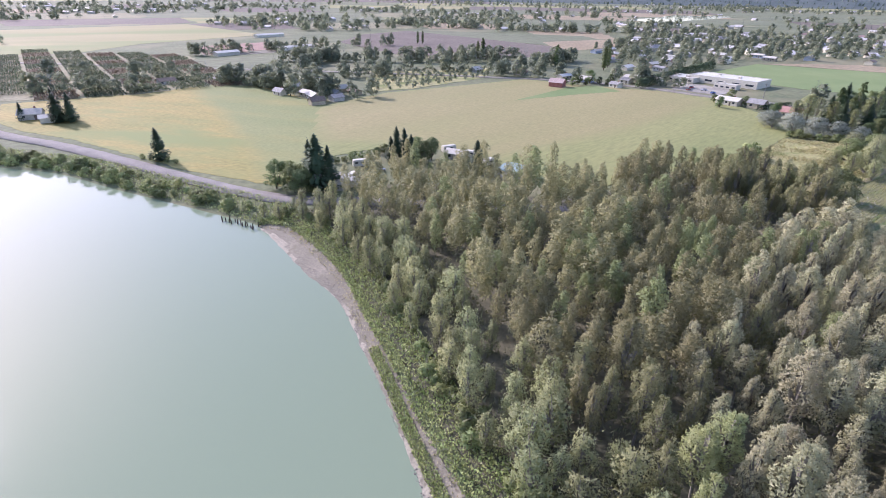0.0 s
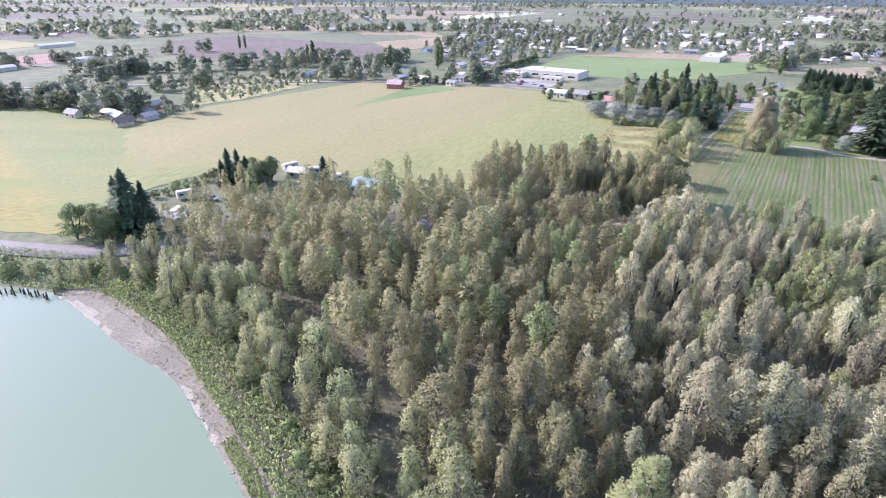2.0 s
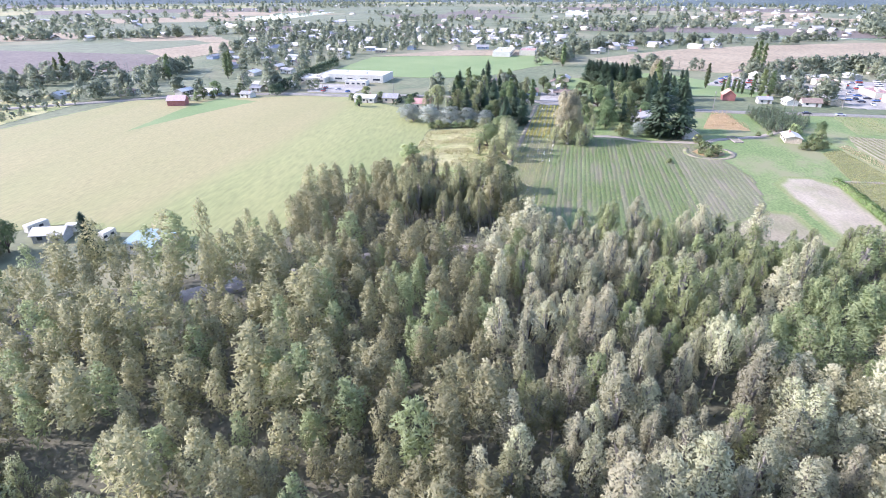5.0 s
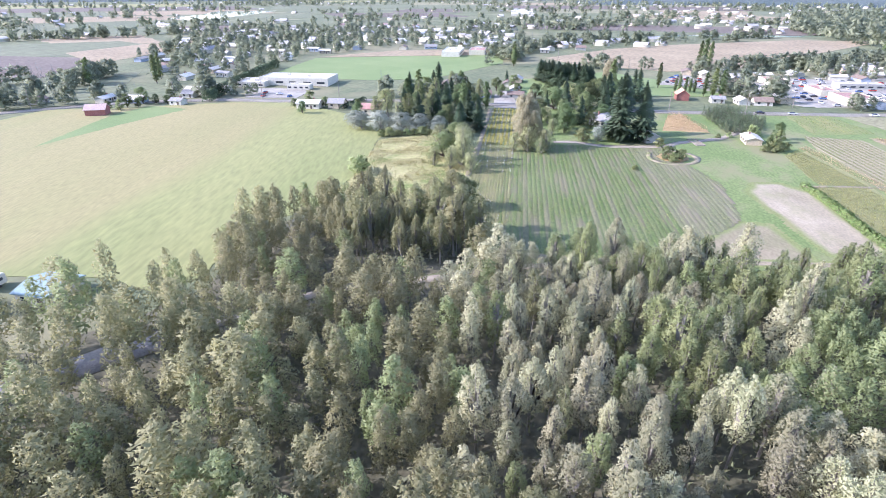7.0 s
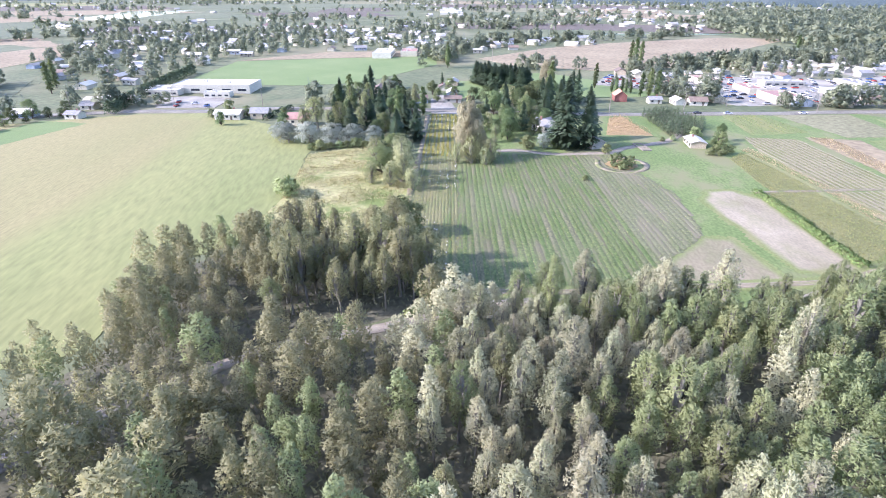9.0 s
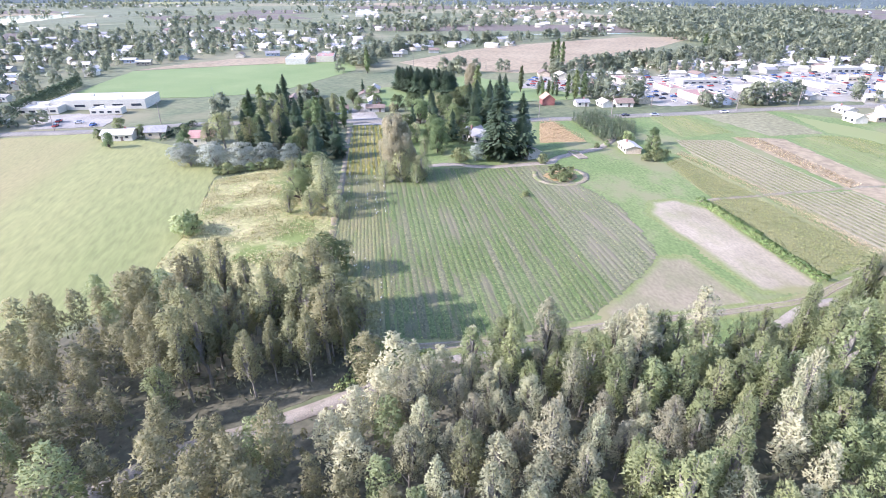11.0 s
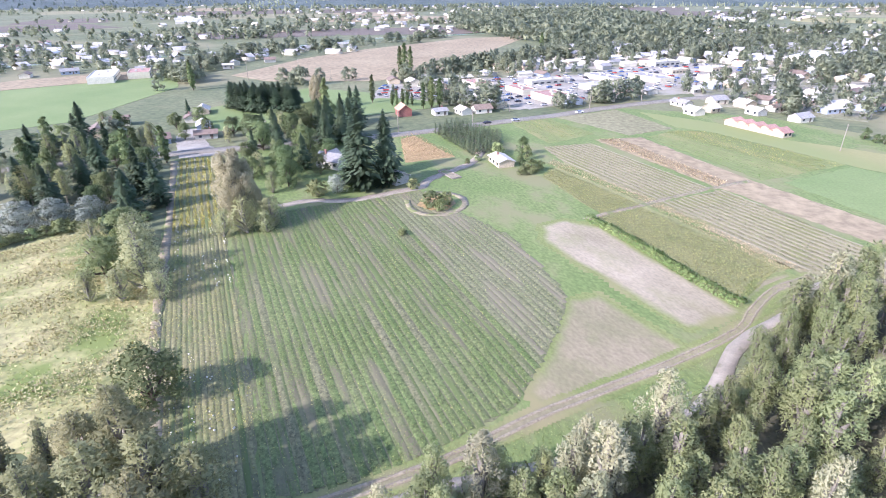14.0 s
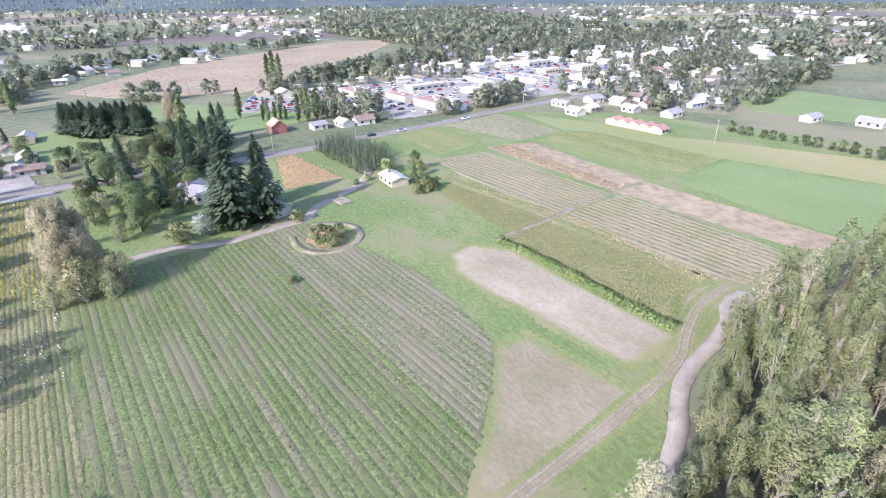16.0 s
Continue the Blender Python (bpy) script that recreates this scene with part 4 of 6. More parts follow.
for x, y in smooth_line([(168, 256), (178, 249), (188, 240), (198, 229)], 3.2):
    tree("bush", x + PLACE.normal(0, 0.5), y + PLACE.normal(0, 0.5), PLACE.uniform(2.4, 4.2), "dense green bush between scrub and farm wood", "bushes before the farm wood", 1.3)
tree("broadleaf", 180, 292, 9, "rounded green tree beside the red-roofed house")
for x, y in zip(np.linspace(359, 310, 15), np.linspace(-14, -56, 15)):
    tree("broadleaf", x + PLACE.normal(0, 0.6), y + PLACE.normal(0, 0.6), PLACE.uniform(3.6, 5.5), "small round tree in a row along the field", "tree row along the field", 1.2)


def hedge(name, points, height, width, label, material=M_BUSH, density=26):
    """A hedge: a dense bank of leaf clumps round a twiggy core."""
    rng = np.random.default_rng(len(points) + int(height * 10))
    p = smooth_line(points, 1.0)
    n = int(np.linalg.norm(np.diff(p, axis=0), axis=1).sum() * density)
    k = rng.integers(0, len(p) - 1, n)
    c = p[k] + (p[k + 1] - p[k]) * rng.random((n, 1))
    a = rng.uniform(-0.25, np.pi + 0.25, n)
    d = (p[k + 1] - p[k]) / np.linalg.norm(p[k + 1] - p[k], axis=1)[:, None]
    r = rng.uniform(0.75, 1.1, n)
    across, up = np.cos(a) * width / 2 * r, np.abs(np.sin(a)) ** 0.6 * height * r * (1 + 0.12 * np.sin(c[:, 0] * 0.9))
    place = np.c_[c[:, 0] - d[:, 1] * across, c[:, 1] + d[:, 0] * across, up + 0.1]
    v, f = flecks(rng, place, np.tile((0, 0, 0.6), (n, 1)), 0.16 * height ** 0.5 + 0.05, 0.8)
    q = v.reshape(-1, 3, 3)
    out = np.c_[-d[:, 1] * np.cos(a), d[:, 0] * np.cos(a), np.abs(np.sin(a)) + 0.2]
    face = np.cross(q[:, 1] - q[:, 0], q[:, 2] - q[:, 0])
    back = (face * out).sum(1) < 0
    q[back] = q[back][:, ::-1]
    return tagged(new(name, mesh_of(name, q.reshape(-1, 3), f, material, np.repeat(out / np.linalg.norm(out, axis=1)[:, None], 3, 0))), label, "hedge")


L_HEDGE = mat("hedge_leaf", (0.15, 0.22, 0.065), (0.24, 0.31, 0.11), 0.12, 6, rough=0.7, bump=0, random_tone=0.4, leafy=0.3)
hedge("hedge", [(232.5, 100.6), (223.1, 92.3), (214.1, 85.0), (200.1, 74.8), (190.7, 66.5)], 1.7, 3.0, "low bright green hedge between bare soil and crop", L_HEDGE, 60)
hedge("tall_hedge", [(140, 392), (190, 450), (247, 510)], 6.0, 5.0, "tall dense clipped hedge beside the school", M_FIR, 60)
hedge("garden_hedge", [(186, 318), (200, 327), (214, 333)], 2.5, 2.0, "clipped dark hedge beside the meadow house", M_FIR, 40)

# ---- crops, weeds and shore plants ----
def leaf_mat(name, dark, light, tone=0.35):
    return mat(name, dark, light, 0.12, 6, rough=0.7, bump=0, random_tone=tone, leafy=0.25)


L_GREEN = leaf_mat("green_crop_leaf", (0.11, 0.175, 0.042), (0.20, 0.262, 0.078))
L_YELLOW = leaf_mat("yellow_crop_leaf", (0.26, 0.27, 0.08), (0.42, 0.38, 0.13))
L_GOLD = leaf_mat("golden_crop_leaf", (0.36, 0.33, 0.07), (0.52, 0.46, 0.12))
L_DRY = leaf_mat("dry_crop_leaf", (0.42, 0.32, 0.16), (0.55, 0.44, 0.25))
L_CORN = leaf_mat("corn_leaf", (0.235, 0.250, 0.08), (0.36, 0.335, 0.13))
L_ROW = leaf_mat("row_crop_leaf", (0.17, 0.20, 0.08), (0.27, 0.27, 0.13))
L_ORANGE = leaf_mat("ripe_corn_leaf", (0.36, 0.26, 0.13), (0.47, 0.35, 0.19))
L_WEED = leaf_mat("weed_leaf", (0.255, 0.325, 0.098), (0.39, 0.425, 0.165), 0.4)
L_VERGE = leaf_mat("verge_grass", (0.25, 0.30, 0.09), (0.36, 0.38, 0.15), 0.3)
L_MULCH = leaf_mat("reddish_nursery_leaf", (0.16, 0.125, 0.085), (0.23, 0.18, 0.12))
L_BLOCK = leaf_mat("nursery_leaf", (0.09, 0.125, 0.065), (0.16, 0.185, 0.10))
L_STRAW = leaf_mat("straw_blade", (0.34, 0.31, 0.13), (0.50, 0.46, 0.24), 0.3)


def tufts(name, places, heights, size, material, label, category="crop", upright=1.0):
    """Many small leaves at given places, each standing on the ground, as one uncountable mass."""
    rng = np.random.default_rng(len(places))
    n = len(places)
    z = rng.uniform(0.3, 1.0, n) * heights + 0.12
    v, f = flecks(rng, np.c_[places, z], np.tile((0, 0, upright), (n, 1)), size, 0.6)
    q = v.reshape(-1, 3, 3)
    q[:, :, 2] = np.maximum(q[:, :, 2], 0.1)
    face = np.cross(q[:, 1] - q[:, 0], q[:, 2] - q[:, 0])
    back = face[:, 2] < 0
    q[back] = q[back][:, ::-1]
    face[back] *= -1
    soft = face / (np.linalg.norm(face, axis=1)[:, None] + 1e-9) * 0.5 + (0, 0, 0.8)
    return tagged(new(name, mesh_of(name, q.reshape(-1, 3), f, material, np.repeat(soft / np.linalg.norm(soft, axis=1)[:, None], 3, 0))), label, category, kind="stuff")


def crop(name, poly, gap, step, size, height, material, label, width=0.3, fill=0.9, way=u_way, patchy=0.0, seed=3, gaps=False, shift=0.0):
    """Plants in straight rows across a plot."""
    rng = np.random.default_rng(seed)
    poly = np.array(poly, float)
    side = np.array((-way[1], way[0]))
    a, b = poly @ way, poly @ side
    rows = np.arange(b.min() + gap / 2 + shift, b.max(), gap)
    along = np.arange(a.min(), a.max(), step)
    if gaps:
        rows = np.array([r for k, r in enumerate(rows) if not bare_row(k)])
    A, B = np.meshgrid(along, rows)
    A = A.ravel() + rng.normal(0, step * 0.5, A.size)
    B = B.ravel() + rng.normal(0, width, B.size)
    p = A[:, None] * way + B[:, None] * side
    keep = inside(p, poly) & (rng.random(len(p)) < fill)
    if patchy:
        keep &= np.sin(p[:, 0] * 0.13 + 2.0 * np.sin(p[:, 1] * 0.09)) + np.sin(p[:, 1] * 0.17 + p[:, 0] * 0.05) + rng.normal(0, 0.8, len(p)) > -patchy
    if gaps:
        keep &= (B > -19 + 3 * np.sin(A * 0.1)) | (rng.random(len(p)) < 0.4)
    return tufts(name, p[keep], height, size, material, label)


def bare_row(k):
    """Whether a row of the plot was left without plants."""
    return (k * 37 + 11) % 13 in (0, 5)


def beds(field, poly, gap, width, height, material, way=u_way, base=0.14, pale=None, pale_to=-19.0):
    """Long raised soil beds with furrows between them, each one a piece of its field."""
    rng = np.random.default_rng(5)
    poly = np.array(poly, float)
    side = np.array((-way[1], way[0]))
    a, b = poly @ way, poly @ side
    for count, row in enumerate(np.arange(b.min() + gap / 2, b.max(), gap)):
        cuts = []
        for i in range(len(poly)):
            j = (i + 1) % len(poly)
            if (b[i] > row) != (b[j] > row):
                cuts.append(a[i] + (a[j] - a[i]) * (row - b[i]) / (b[j] - b[i]))
        cuts.sort()
        for lo, hi in zip(cuts[::2], cuts[1::2]):
            n = max(2, int((hi - lo) / 2.5))
            t = np.linspace(lo + rng.uniform(-0.5, 0.4), hi - rng.uniform(-0.5, 0.4), n)
            mid = row + rng.normal(0, 0.03, n)
            prof = ((-0.5, -0.05), (-0.36, 1), (0.36, 1), (0.5, -0.05))
            v = np.concatenate([np.c_[t[:, None] * way + (mid + k * width * rng.uniform(0.9, 1.06, n))[:, None] * side, base + z * height * rng.uniform(0.8, 1.15, n)] for k, z in prof])
            i = np.arange(n - 1)
            f = np.concatenate([np.stack([k * n + i, k * n + i + 1, (k + 1) * n + i + 1, (k + 1) * n + i], 1)[:, ::-1] for k in range(3)])
            child("soil_bed", mesh_of("soil_bed", v, f, pale if pale and row < pale_to + rng.normal(0, 1.5) else M_BAREBED if gap < 2 and bare_row(count) else material), field)


M_BAREBED = mat("trodden_bed_soil", (0.119, 0.130, 0.056), (0.164, 0.157, 0.082), 0.4, 4.5, stretch=(0.12, 1, 1), turn=0.692, accent=(0.102, 0.136, 0.041), accent_scale=0.3, accent_cut=0.5, even=True, bump=0.9, bump_far=0.12, grainy=0.8)
M_BED = mat("bed_soil", (0.089, 0.133, 0.036), (0.139, 0.164, 0.059), 0.4, 4.5, even=True, stretch=(0.12, 1, 1), turn=0.692, accent=(0.156, 0.146, 0.080), accent_scale=0.3, accent_cut=0.55, bump=0.9, bump_far=0.12, grainy=0.8)
M_PALEROW = mat("pale_weedy_bed", (0.123, 0.143, 0.057), (0.176, 0.172, 0.092), 0.4, 4.5, even=True, stretch=(0.12, 1, 1), turn=0.692, accent=(0.193, 0.172, 0.107), accent_scale=0.3, accent_cut=0.54, bump=0.9, bump_far=0.12, grainy=0.8)
beds(VEG_FIELD, ROWS_POLY, 1.6, 1.46, 0.06, M_BED, pale=M_PALEROW)
beds(STRIP_FIELD, STRIP[:5] + [(x - 0.35, y + 0.42) for x, y in STRIP[5:]], 1.0, 0.93, 0.065, mat("yellowed_bed", (0.155, 0.164, 0.063), (0.223, 0.200, 0.097), 0.3, 6, even=True, stretch=(0.15, 1, 1), turn=0.692, accent=(0.126, 0.164, 0.055), accent_scale=0.25, accent_cut=0.54, bump=0.9, bump_far=0.12, grainy=0.6))
M_PALEBED = mat("dry_bed_straw", (0.25, 0.225, 0.135), (0.31, 0.275, 0.17), 0.08, 40)
PLOT_NEAR = [(252.3, 79.3), (270.8, 57.9), (220.5, 22), (211, 36), (213.1, 48.2)]
PLOT_FAR = [(311, 123.0), (322.6, 103.2), (271.5, 61.7), (254.5, 80.0), (292, 113)]
beds(PLOT_FIELD_NEAR, PLOT_NEAR, 2.3, 0.9, 0.10, M_PALEBED)
beds(PLOT_FIELD_FAR, PLOT_FAR, 2.3, 0.9, 0.10, M_PALEBED)
crop("vegetable_rows", ROWS_POLY, 1.6, 0.06, 0.145, 0.12, L_GREEN, "long rows of low green vegetable plants", 0.40, 0.95, patchy=0.1, gaps=True)
crop("vegetable_weeds", ROWS_POLY, 1.6, 0.2, 0.12, 0.12, L_YELLOW, "yellowing leaves among the vegetable rows", 0.7, 0.6, patchy=0.0, seed=4)
crop("strip_rows", STRIP, 1.0, 0.2, 0.15, 0.2, L_YELLOW, "rows of yellowing pumpkin plants", 0.35, 0.8, patchy=1.0, seed=5)
crop("strip_flowers", [(192, 215), (254.5, 265.0), (262.2, 253.0), (200, 203)], 2.0, 0.12, 0.22, 0.35, L_GOLD, "bright yellow rows at the strip's far end", 0.3, 0.9, seed=19)
crop("strip_greens", STRIP, 1.0, 0.5, 0.15, 0.2, L_GREEN, "green leaves among the yellowing rows", 0.35, 0.7, patchy=0.6, seed=6)
NEAR_CORN = [(233.3, 99.1), (246.0, 85.3), (211.8, 54.7), (196.0, 64.2), (192, 67.5)]
FAR_CORN = [(269.4, 118.3), (282, 117), (248, 85.0), (237.2, 97.3)]
crop("corn_rows_near", NEAR_CORN, 0.8, 0.17, 0.17, 0.6, L_CORN, "dense rows of yellow-green crop", 0.25, 0.9, seed=7)
crop("corn_rows_far", FAR_CORN, 0.8, 0.17, 0.17, 0.6, L_CORN, "dense rows of yellow-green crop", 0.25, 0.9, seed=8)
crop("straw_edge_near", [(248.0, 82.8), (251.6, 79.6), (212.5, 48.6), (210.9, 54.4)], 0.9, 0.2, 0.18, 0.5, L_DRY, "band of dry straw-coloured crop", 0.3, 0.9, seed=9)
crop("straw_edge_far", [(286.1, 118.6), (292.2, 116.7), (253.5, 80.1), (250.2, 83.4)], 0.9, 0.2, 0.18, 0.5, L_DRY, "band of dry straw-coloured crop", 0.3, 0.9, seed=10)
crop("plot_rows_near", [(252.3, 79.3), (270.8, 57.9), (220.5, 22), (211, 36), (213.1, 48.2)], 2.3, 0.12, 0.18, 0.35, L_ROW, "straight dark green crop rows on pale soil", 0.3, 0.95, shift=1.15, seed=11)
crop("plot_rows_far", [(311, 123.0), (322.6, 103.2), (271.5, 61.7), (254.5, 80.0), (292, 113)], 2.3, 0.12, 0.18, 0.35, L_ROW, "straight dark green crop rows on pale soil", 0.3, 0.95, shift=1.15, seed=12)
crop("straw_band", [(329.9, 101.1), (334, 92), (280, 55), (273.5, 58.9)], 0.9, 0.35, 0.26, 0.7, L_DRY, "band of dry standing straw", 0.3, 0.9, seed=13)
crop("flower_rows", [(352, 70), (358.3, 63.7), (358.4, 50.3), (313.8, 7.5), (301, 24)], 1.4, 0.35, 0.19, 0.3, L_YELLOW, "rows of yellow-green flowering crop", 0.4, 0.9, patchy=2.0, seed=14)
crop("flower_greens", [(341.9, 78.8), (358.3, 63.7), (358.4, 50.3), (313.8, 7.5), (284.7, 42.7)], 1.4, 0.5, 0.19, 0.3, L_GREEN, "green leaves among the flowering rows", 0.3, 0.8, patchy=1.6, seed=15)
crop("flower_rows_far", [(357.8, 146.4), (371, 128.3), (341.7, 101.9), (318.0, 121.2)], 1.6, 0.4, 0.19, 0.3, L_GREEN, "rows of green and yellow crop", 0.3, 0.9, seed=16)
crop("flower_yellow_far", [(357.8, 142.4), (366, 130.3), (338.7, 107.9), (330.0, 116.2)], 4.2, 0.3, 0.19, 0.3, L_YELLOW, "bright yellow flowering rows", 0.3, 0.9, seed=17)
crop("maize_rows", [(308.6, 188.0), (317, 184.4), (287.0, 156.1), (274.0, 173.2)], 1.9, 0.3, 0.26, 2.0, L_ORANGE, "rows of ripe orange-brown maize", 0.2, 0.9, seed=18)
rng = np.random.default_rng(61)
squash = rng.uniform((112, 136), (265, 268), (9000, 2))
squash = squash[inside(squash, STRIP)]
lane = np.abs(((squash - (118, 142)) @ np.array((-0.638, 0.77))) % 3.0 - 1.5) < 0.5
squash = squash[lane & (np.sin(squash[:, 0] * 0.11) > -0.35)][:420]
lumps = []
for x, y in squash:
    r = rng.uniform(0.10, 0.2)
    lumps.append(stem_of([(x, y, 0.2), (x, y, 0.2 + r), (x, y, 0.2 + r * 1.7)], (r * 0.6, r, r * 0.4), 6))
tagged(new("white_squash", mesh_of("white_squash", *joined(lumps), mat("squash_rind", (0.62, 0.60, 0.50), (0.74, 0.72, 0.62), 1.0, 6, rough=0.5))), "pale squashes lying in the yellowing rows", "squash", kind="stuff")
SCRUB = [(112, 206), (131, 220), (163, 251), (193, 242), (172, 206), (159, 188.5), (136, 170), (120, 160)]
p = rng.uniform((110, 158), (195, 253), (60000, 2))
lump = np.sin(p[:, 0] * 0.31 + 1.7 * np.sin(p[:, 1] * 0.23)) + np.sin(p[:, 1] * 0.37 + p[:, 0] * 0.11)
p = p[inside(p, SCRUB) & (lump + rng.normal(0, 0.9, len(p)) > 0.1)]
tufts("tall_grass", p, 0.8, 0.24, L_STRAW, "pale tussocks of tall dry grass", "grass", 0.7)
p = rng.uniform((110, 158), (195, 253), (7000, 2))
tufts("scrub_weeds", p[inside(p, SCRUB)], 0.5, 0.2, L_WEED, "green weeds among the dry grass", "weeds", 0.7)


def band(n, line, low, high, rng):
    """Places beside a line, between two distances from it (to its left)."""
    q = smooth_line(line, 2.0)
    k = rng.integers(0, len(q) - 1, n)
    c = q[k] + (q[k + 1] - q[k]) * rng.random((n, 1))
    d = (q[k + 1] - q[k]) / np.linalg.norm(q[k + 1] - q[k], axis=1)[:, None]
    return c + np.c_[-d[:, 1], d[:, 0]] * rng.uniform(low, high, (n, 1))


def on_land(name, places, *rest):
    """Tufts on the sloping bank."""
    ob = tufts(name, places, *rest)
    me = ob.data
    co = np.empty(len(me.vertices) * 3, np.float32)
    me.vertices.foreach_get("co", co)
    co = co.reshape(-1, 3)
    co[:, 2] += np.repeat(land_height(places), 3)
    me.vertices.foreach_set("co", co.ravel())
    return ob


on_land("bank_weeds", band(26000, VEG, -0.6, 8.0, rng), 1.0, 0.23, L_WEED, "bright green weeds at the top of the beach", "weeds")
for x, y in band(90, VEG, 4.5, 9.5, rng):
    tree("bush", x, y, PLACE.uniform(1.3, 3.0), "grey-green willow bush above the beach", "bushes above the beach", PLACE.uniform(0.9, 1.3))
GREEN_SPIT = [(-13.0, 85.5), (-9.0, 75.5), (-5.0, 64.5), (-1.0, 54.5), (4, 42)]
on_land("spit_weeds", band(5200, GREEN_SPIT, -0.5, 1.6, rng), 0.5, 0.17, L_WEED, "strip of green weeds along the water's edge", "weeds")
on_land("beach_litter", band(2600, VEG, -2.6, 0.3, rng), 0.25, 0.16, L_STRAW, "dry straw and driftwood scraps on the upper beach", "litter")
BANK = [(-300, 253), (-230, 224), (-167.1, 201.7), (-141.4, 194.9), (-112.0, 179.0), (-86.8, 166.2), (-64.6, 154.8), (-50, 146)]
on_land("dike_weeds", band(16000, BANK, -1.5, 13, rng), 0.7, 0.26, L_WEED, "rough green weeds on the dike's bank", "weeds")
for x, y in band(190, BANK, -1.0, 7.5, rng):
    tree("bush", x, y, PLACE.uniform(1.5, 3.6), "green bush on the river bank below the dike road", "bushes on the river bank", PLACE.uniform(1.0, 1.4))
for x, y, h in ((-172, 207, 6), (-178, 210, 7), (-166, 205, 5), (-60, 154, 4.5), (-52, 150, 5), (-47, 148, 6), (-44, 153, 5), (-40, 147, 5.5), (-96, 174, 4)):
    tree("willow", x, y, h, "grey-green willow leaning over the bank", "bank willows", 1.2)
p = rng.uniform((98, 128), (122, 150), (7000, 2))
p = p[inside(p, [(100, 138), (113, 131.5), (119.5, 128.5), (117, 137), (116.5, 148), (112, 146), (108, 139)])]
tufts("verge_thicket", p, 1.3, 0.28, L_WEED, "rough green weeds between the wood's corner and the road", "weeds")
p = band(7000, [(120, 128), (128, 119), (139, 101), (151, 87), (163, 78), (172, 72.5), (181, 65), (192, 59), (202, 52)], -1.2, 5.5, rng)
tufts("verge_weeds", p, 0.10, 0.10, L_VERGE, "green weeds on the verge of the gravel road", "weeds")

# ---- buildings ----
def paint(name, a, b, rough=0.6, metal=0.0):
    return mat(name, a, b, 0.6, 9, rough=rough, local=True, random_tone=0.08, bump=0.15, bump_far=0.02, metal=metal)


WALLS = [paint("white_siding", (0.497, 0.472, 0.377), (0.597, 0.570, 0.463)), paint("cream_siding", (0.524, 0.481, 0.355), (0.615, 0.570, 0.433)), paint("grey_siding", (0.325, 0.321, 0.275), (0.416, 0.409, 0.355)),
         paint("tan_siding", (0.380, 0.321, 0.220), (0.470, 0.409, 0.292)), paint("blue_siding", (0.271, 0.325, 0.380), (0.362, 0.416, 0.470))]
ROOFS = [paint("grey_shingles", (0.208, 0.206, 0.190), (0.312, 0.307, 0.281), 0.8), paint("brown_shingles", (0.154, 0.115, 0.087), (0.235, 0.179, 0.133), 0.8), paint("pale_shingles", (0.416, 0.393, 0.324), (0.530, 0.507, 0.421), 0.7),
         paint("white_metal_roof", (0.497, 0.472, 0.385), (0.597, 0.570, 0.472), 0.4), paint("red_roof", (0.298, 0.172, 0.131), (0.398, 0.244, 0.190), 0.7)]
M_BARN = paint("barn_red", (0.24, 0.09, 0.07), (0.33, 0.14, 0.11), 0.7)
M_PINK = paint("faded_pink_roof", (0.40, 0.29, 0.25), (0.49, 0.37, 0.32), 0.7)
M_ORANGE = paint("orange_roof", (0.42, 0.22, 0.14), (0.52, 0.29, 0.19), 0.7)
M_TEAL = paint("teal_metal_roof", (0.19, 0.27, 0.25), (0.25, 0.33, 0.31), 0.8)
M_GLASS = paint("dark_window", (0.03, 0.035, 0.04), (0.06, 0.07, 0.08), 0.15)
M_DOOR = paint("dark_door", (0.12, 0.09, 0.07), (0.18, 0.14, 0.11))
M_WOOD = paint("weathered_wood", (0.20, 0.17, 0.14), (0.32, 0.28, 0.23), 0.85)
M_BRICKY = paint("chimney_brick", (0.22, 0.12, 0.09), (0.32, 0.18, 0.14), 0.9)


def boxes(name, items, material):
    """One mesh of upright boxes: x, y, z of the middle, then the three sizes."""
    bm = bmesh.new()
    for x, y, z, a, b, c in items:
        bmesh.ops.create_cube(bm, size=1, matrix=Matrix.Translation((x, y, z)) @ Matrix.Diagonal((a, b, c, 1)))
    return from_bm(name, bm, material)


def gable_walls(w, d, h, rise, x0=0.0, y0=0.0):
    bm = bmesh.new()
    v = [bm.verts.new(p) for p in ((x0 - w / 2, y0 - d / 2, -0.1), (x0 + w / 2, y0 - d / 2, -0.1), (x0 + w / 2, y0 + d / 2, -0.1), (x0 - w / 2, y0 + d / 2, -0.1),
                                   (x0 - w / 2, y0 - d / 2, h), (x0 + w / 2, y0 - d / 2, h), (x0 + w / 2, y0 + d / 2, h), (x0 - w / 2, y0 + d / 2, h), (x0 - w / 2, y0, h + rise - 0.05), (x0 + w / 2, y0, h + rise - 0.05))]
    for f in ((0, 1, 5, 4), (2, 3, 7, 6), (1, 2, 6, 9, 5), (3, 0, 4, 8, 7), (4, 5, 9, 8), (6, 7, 8, 9), (3, 2, 1, 0)):
        bm.faces.new([v[i] for i in f])
    return bm


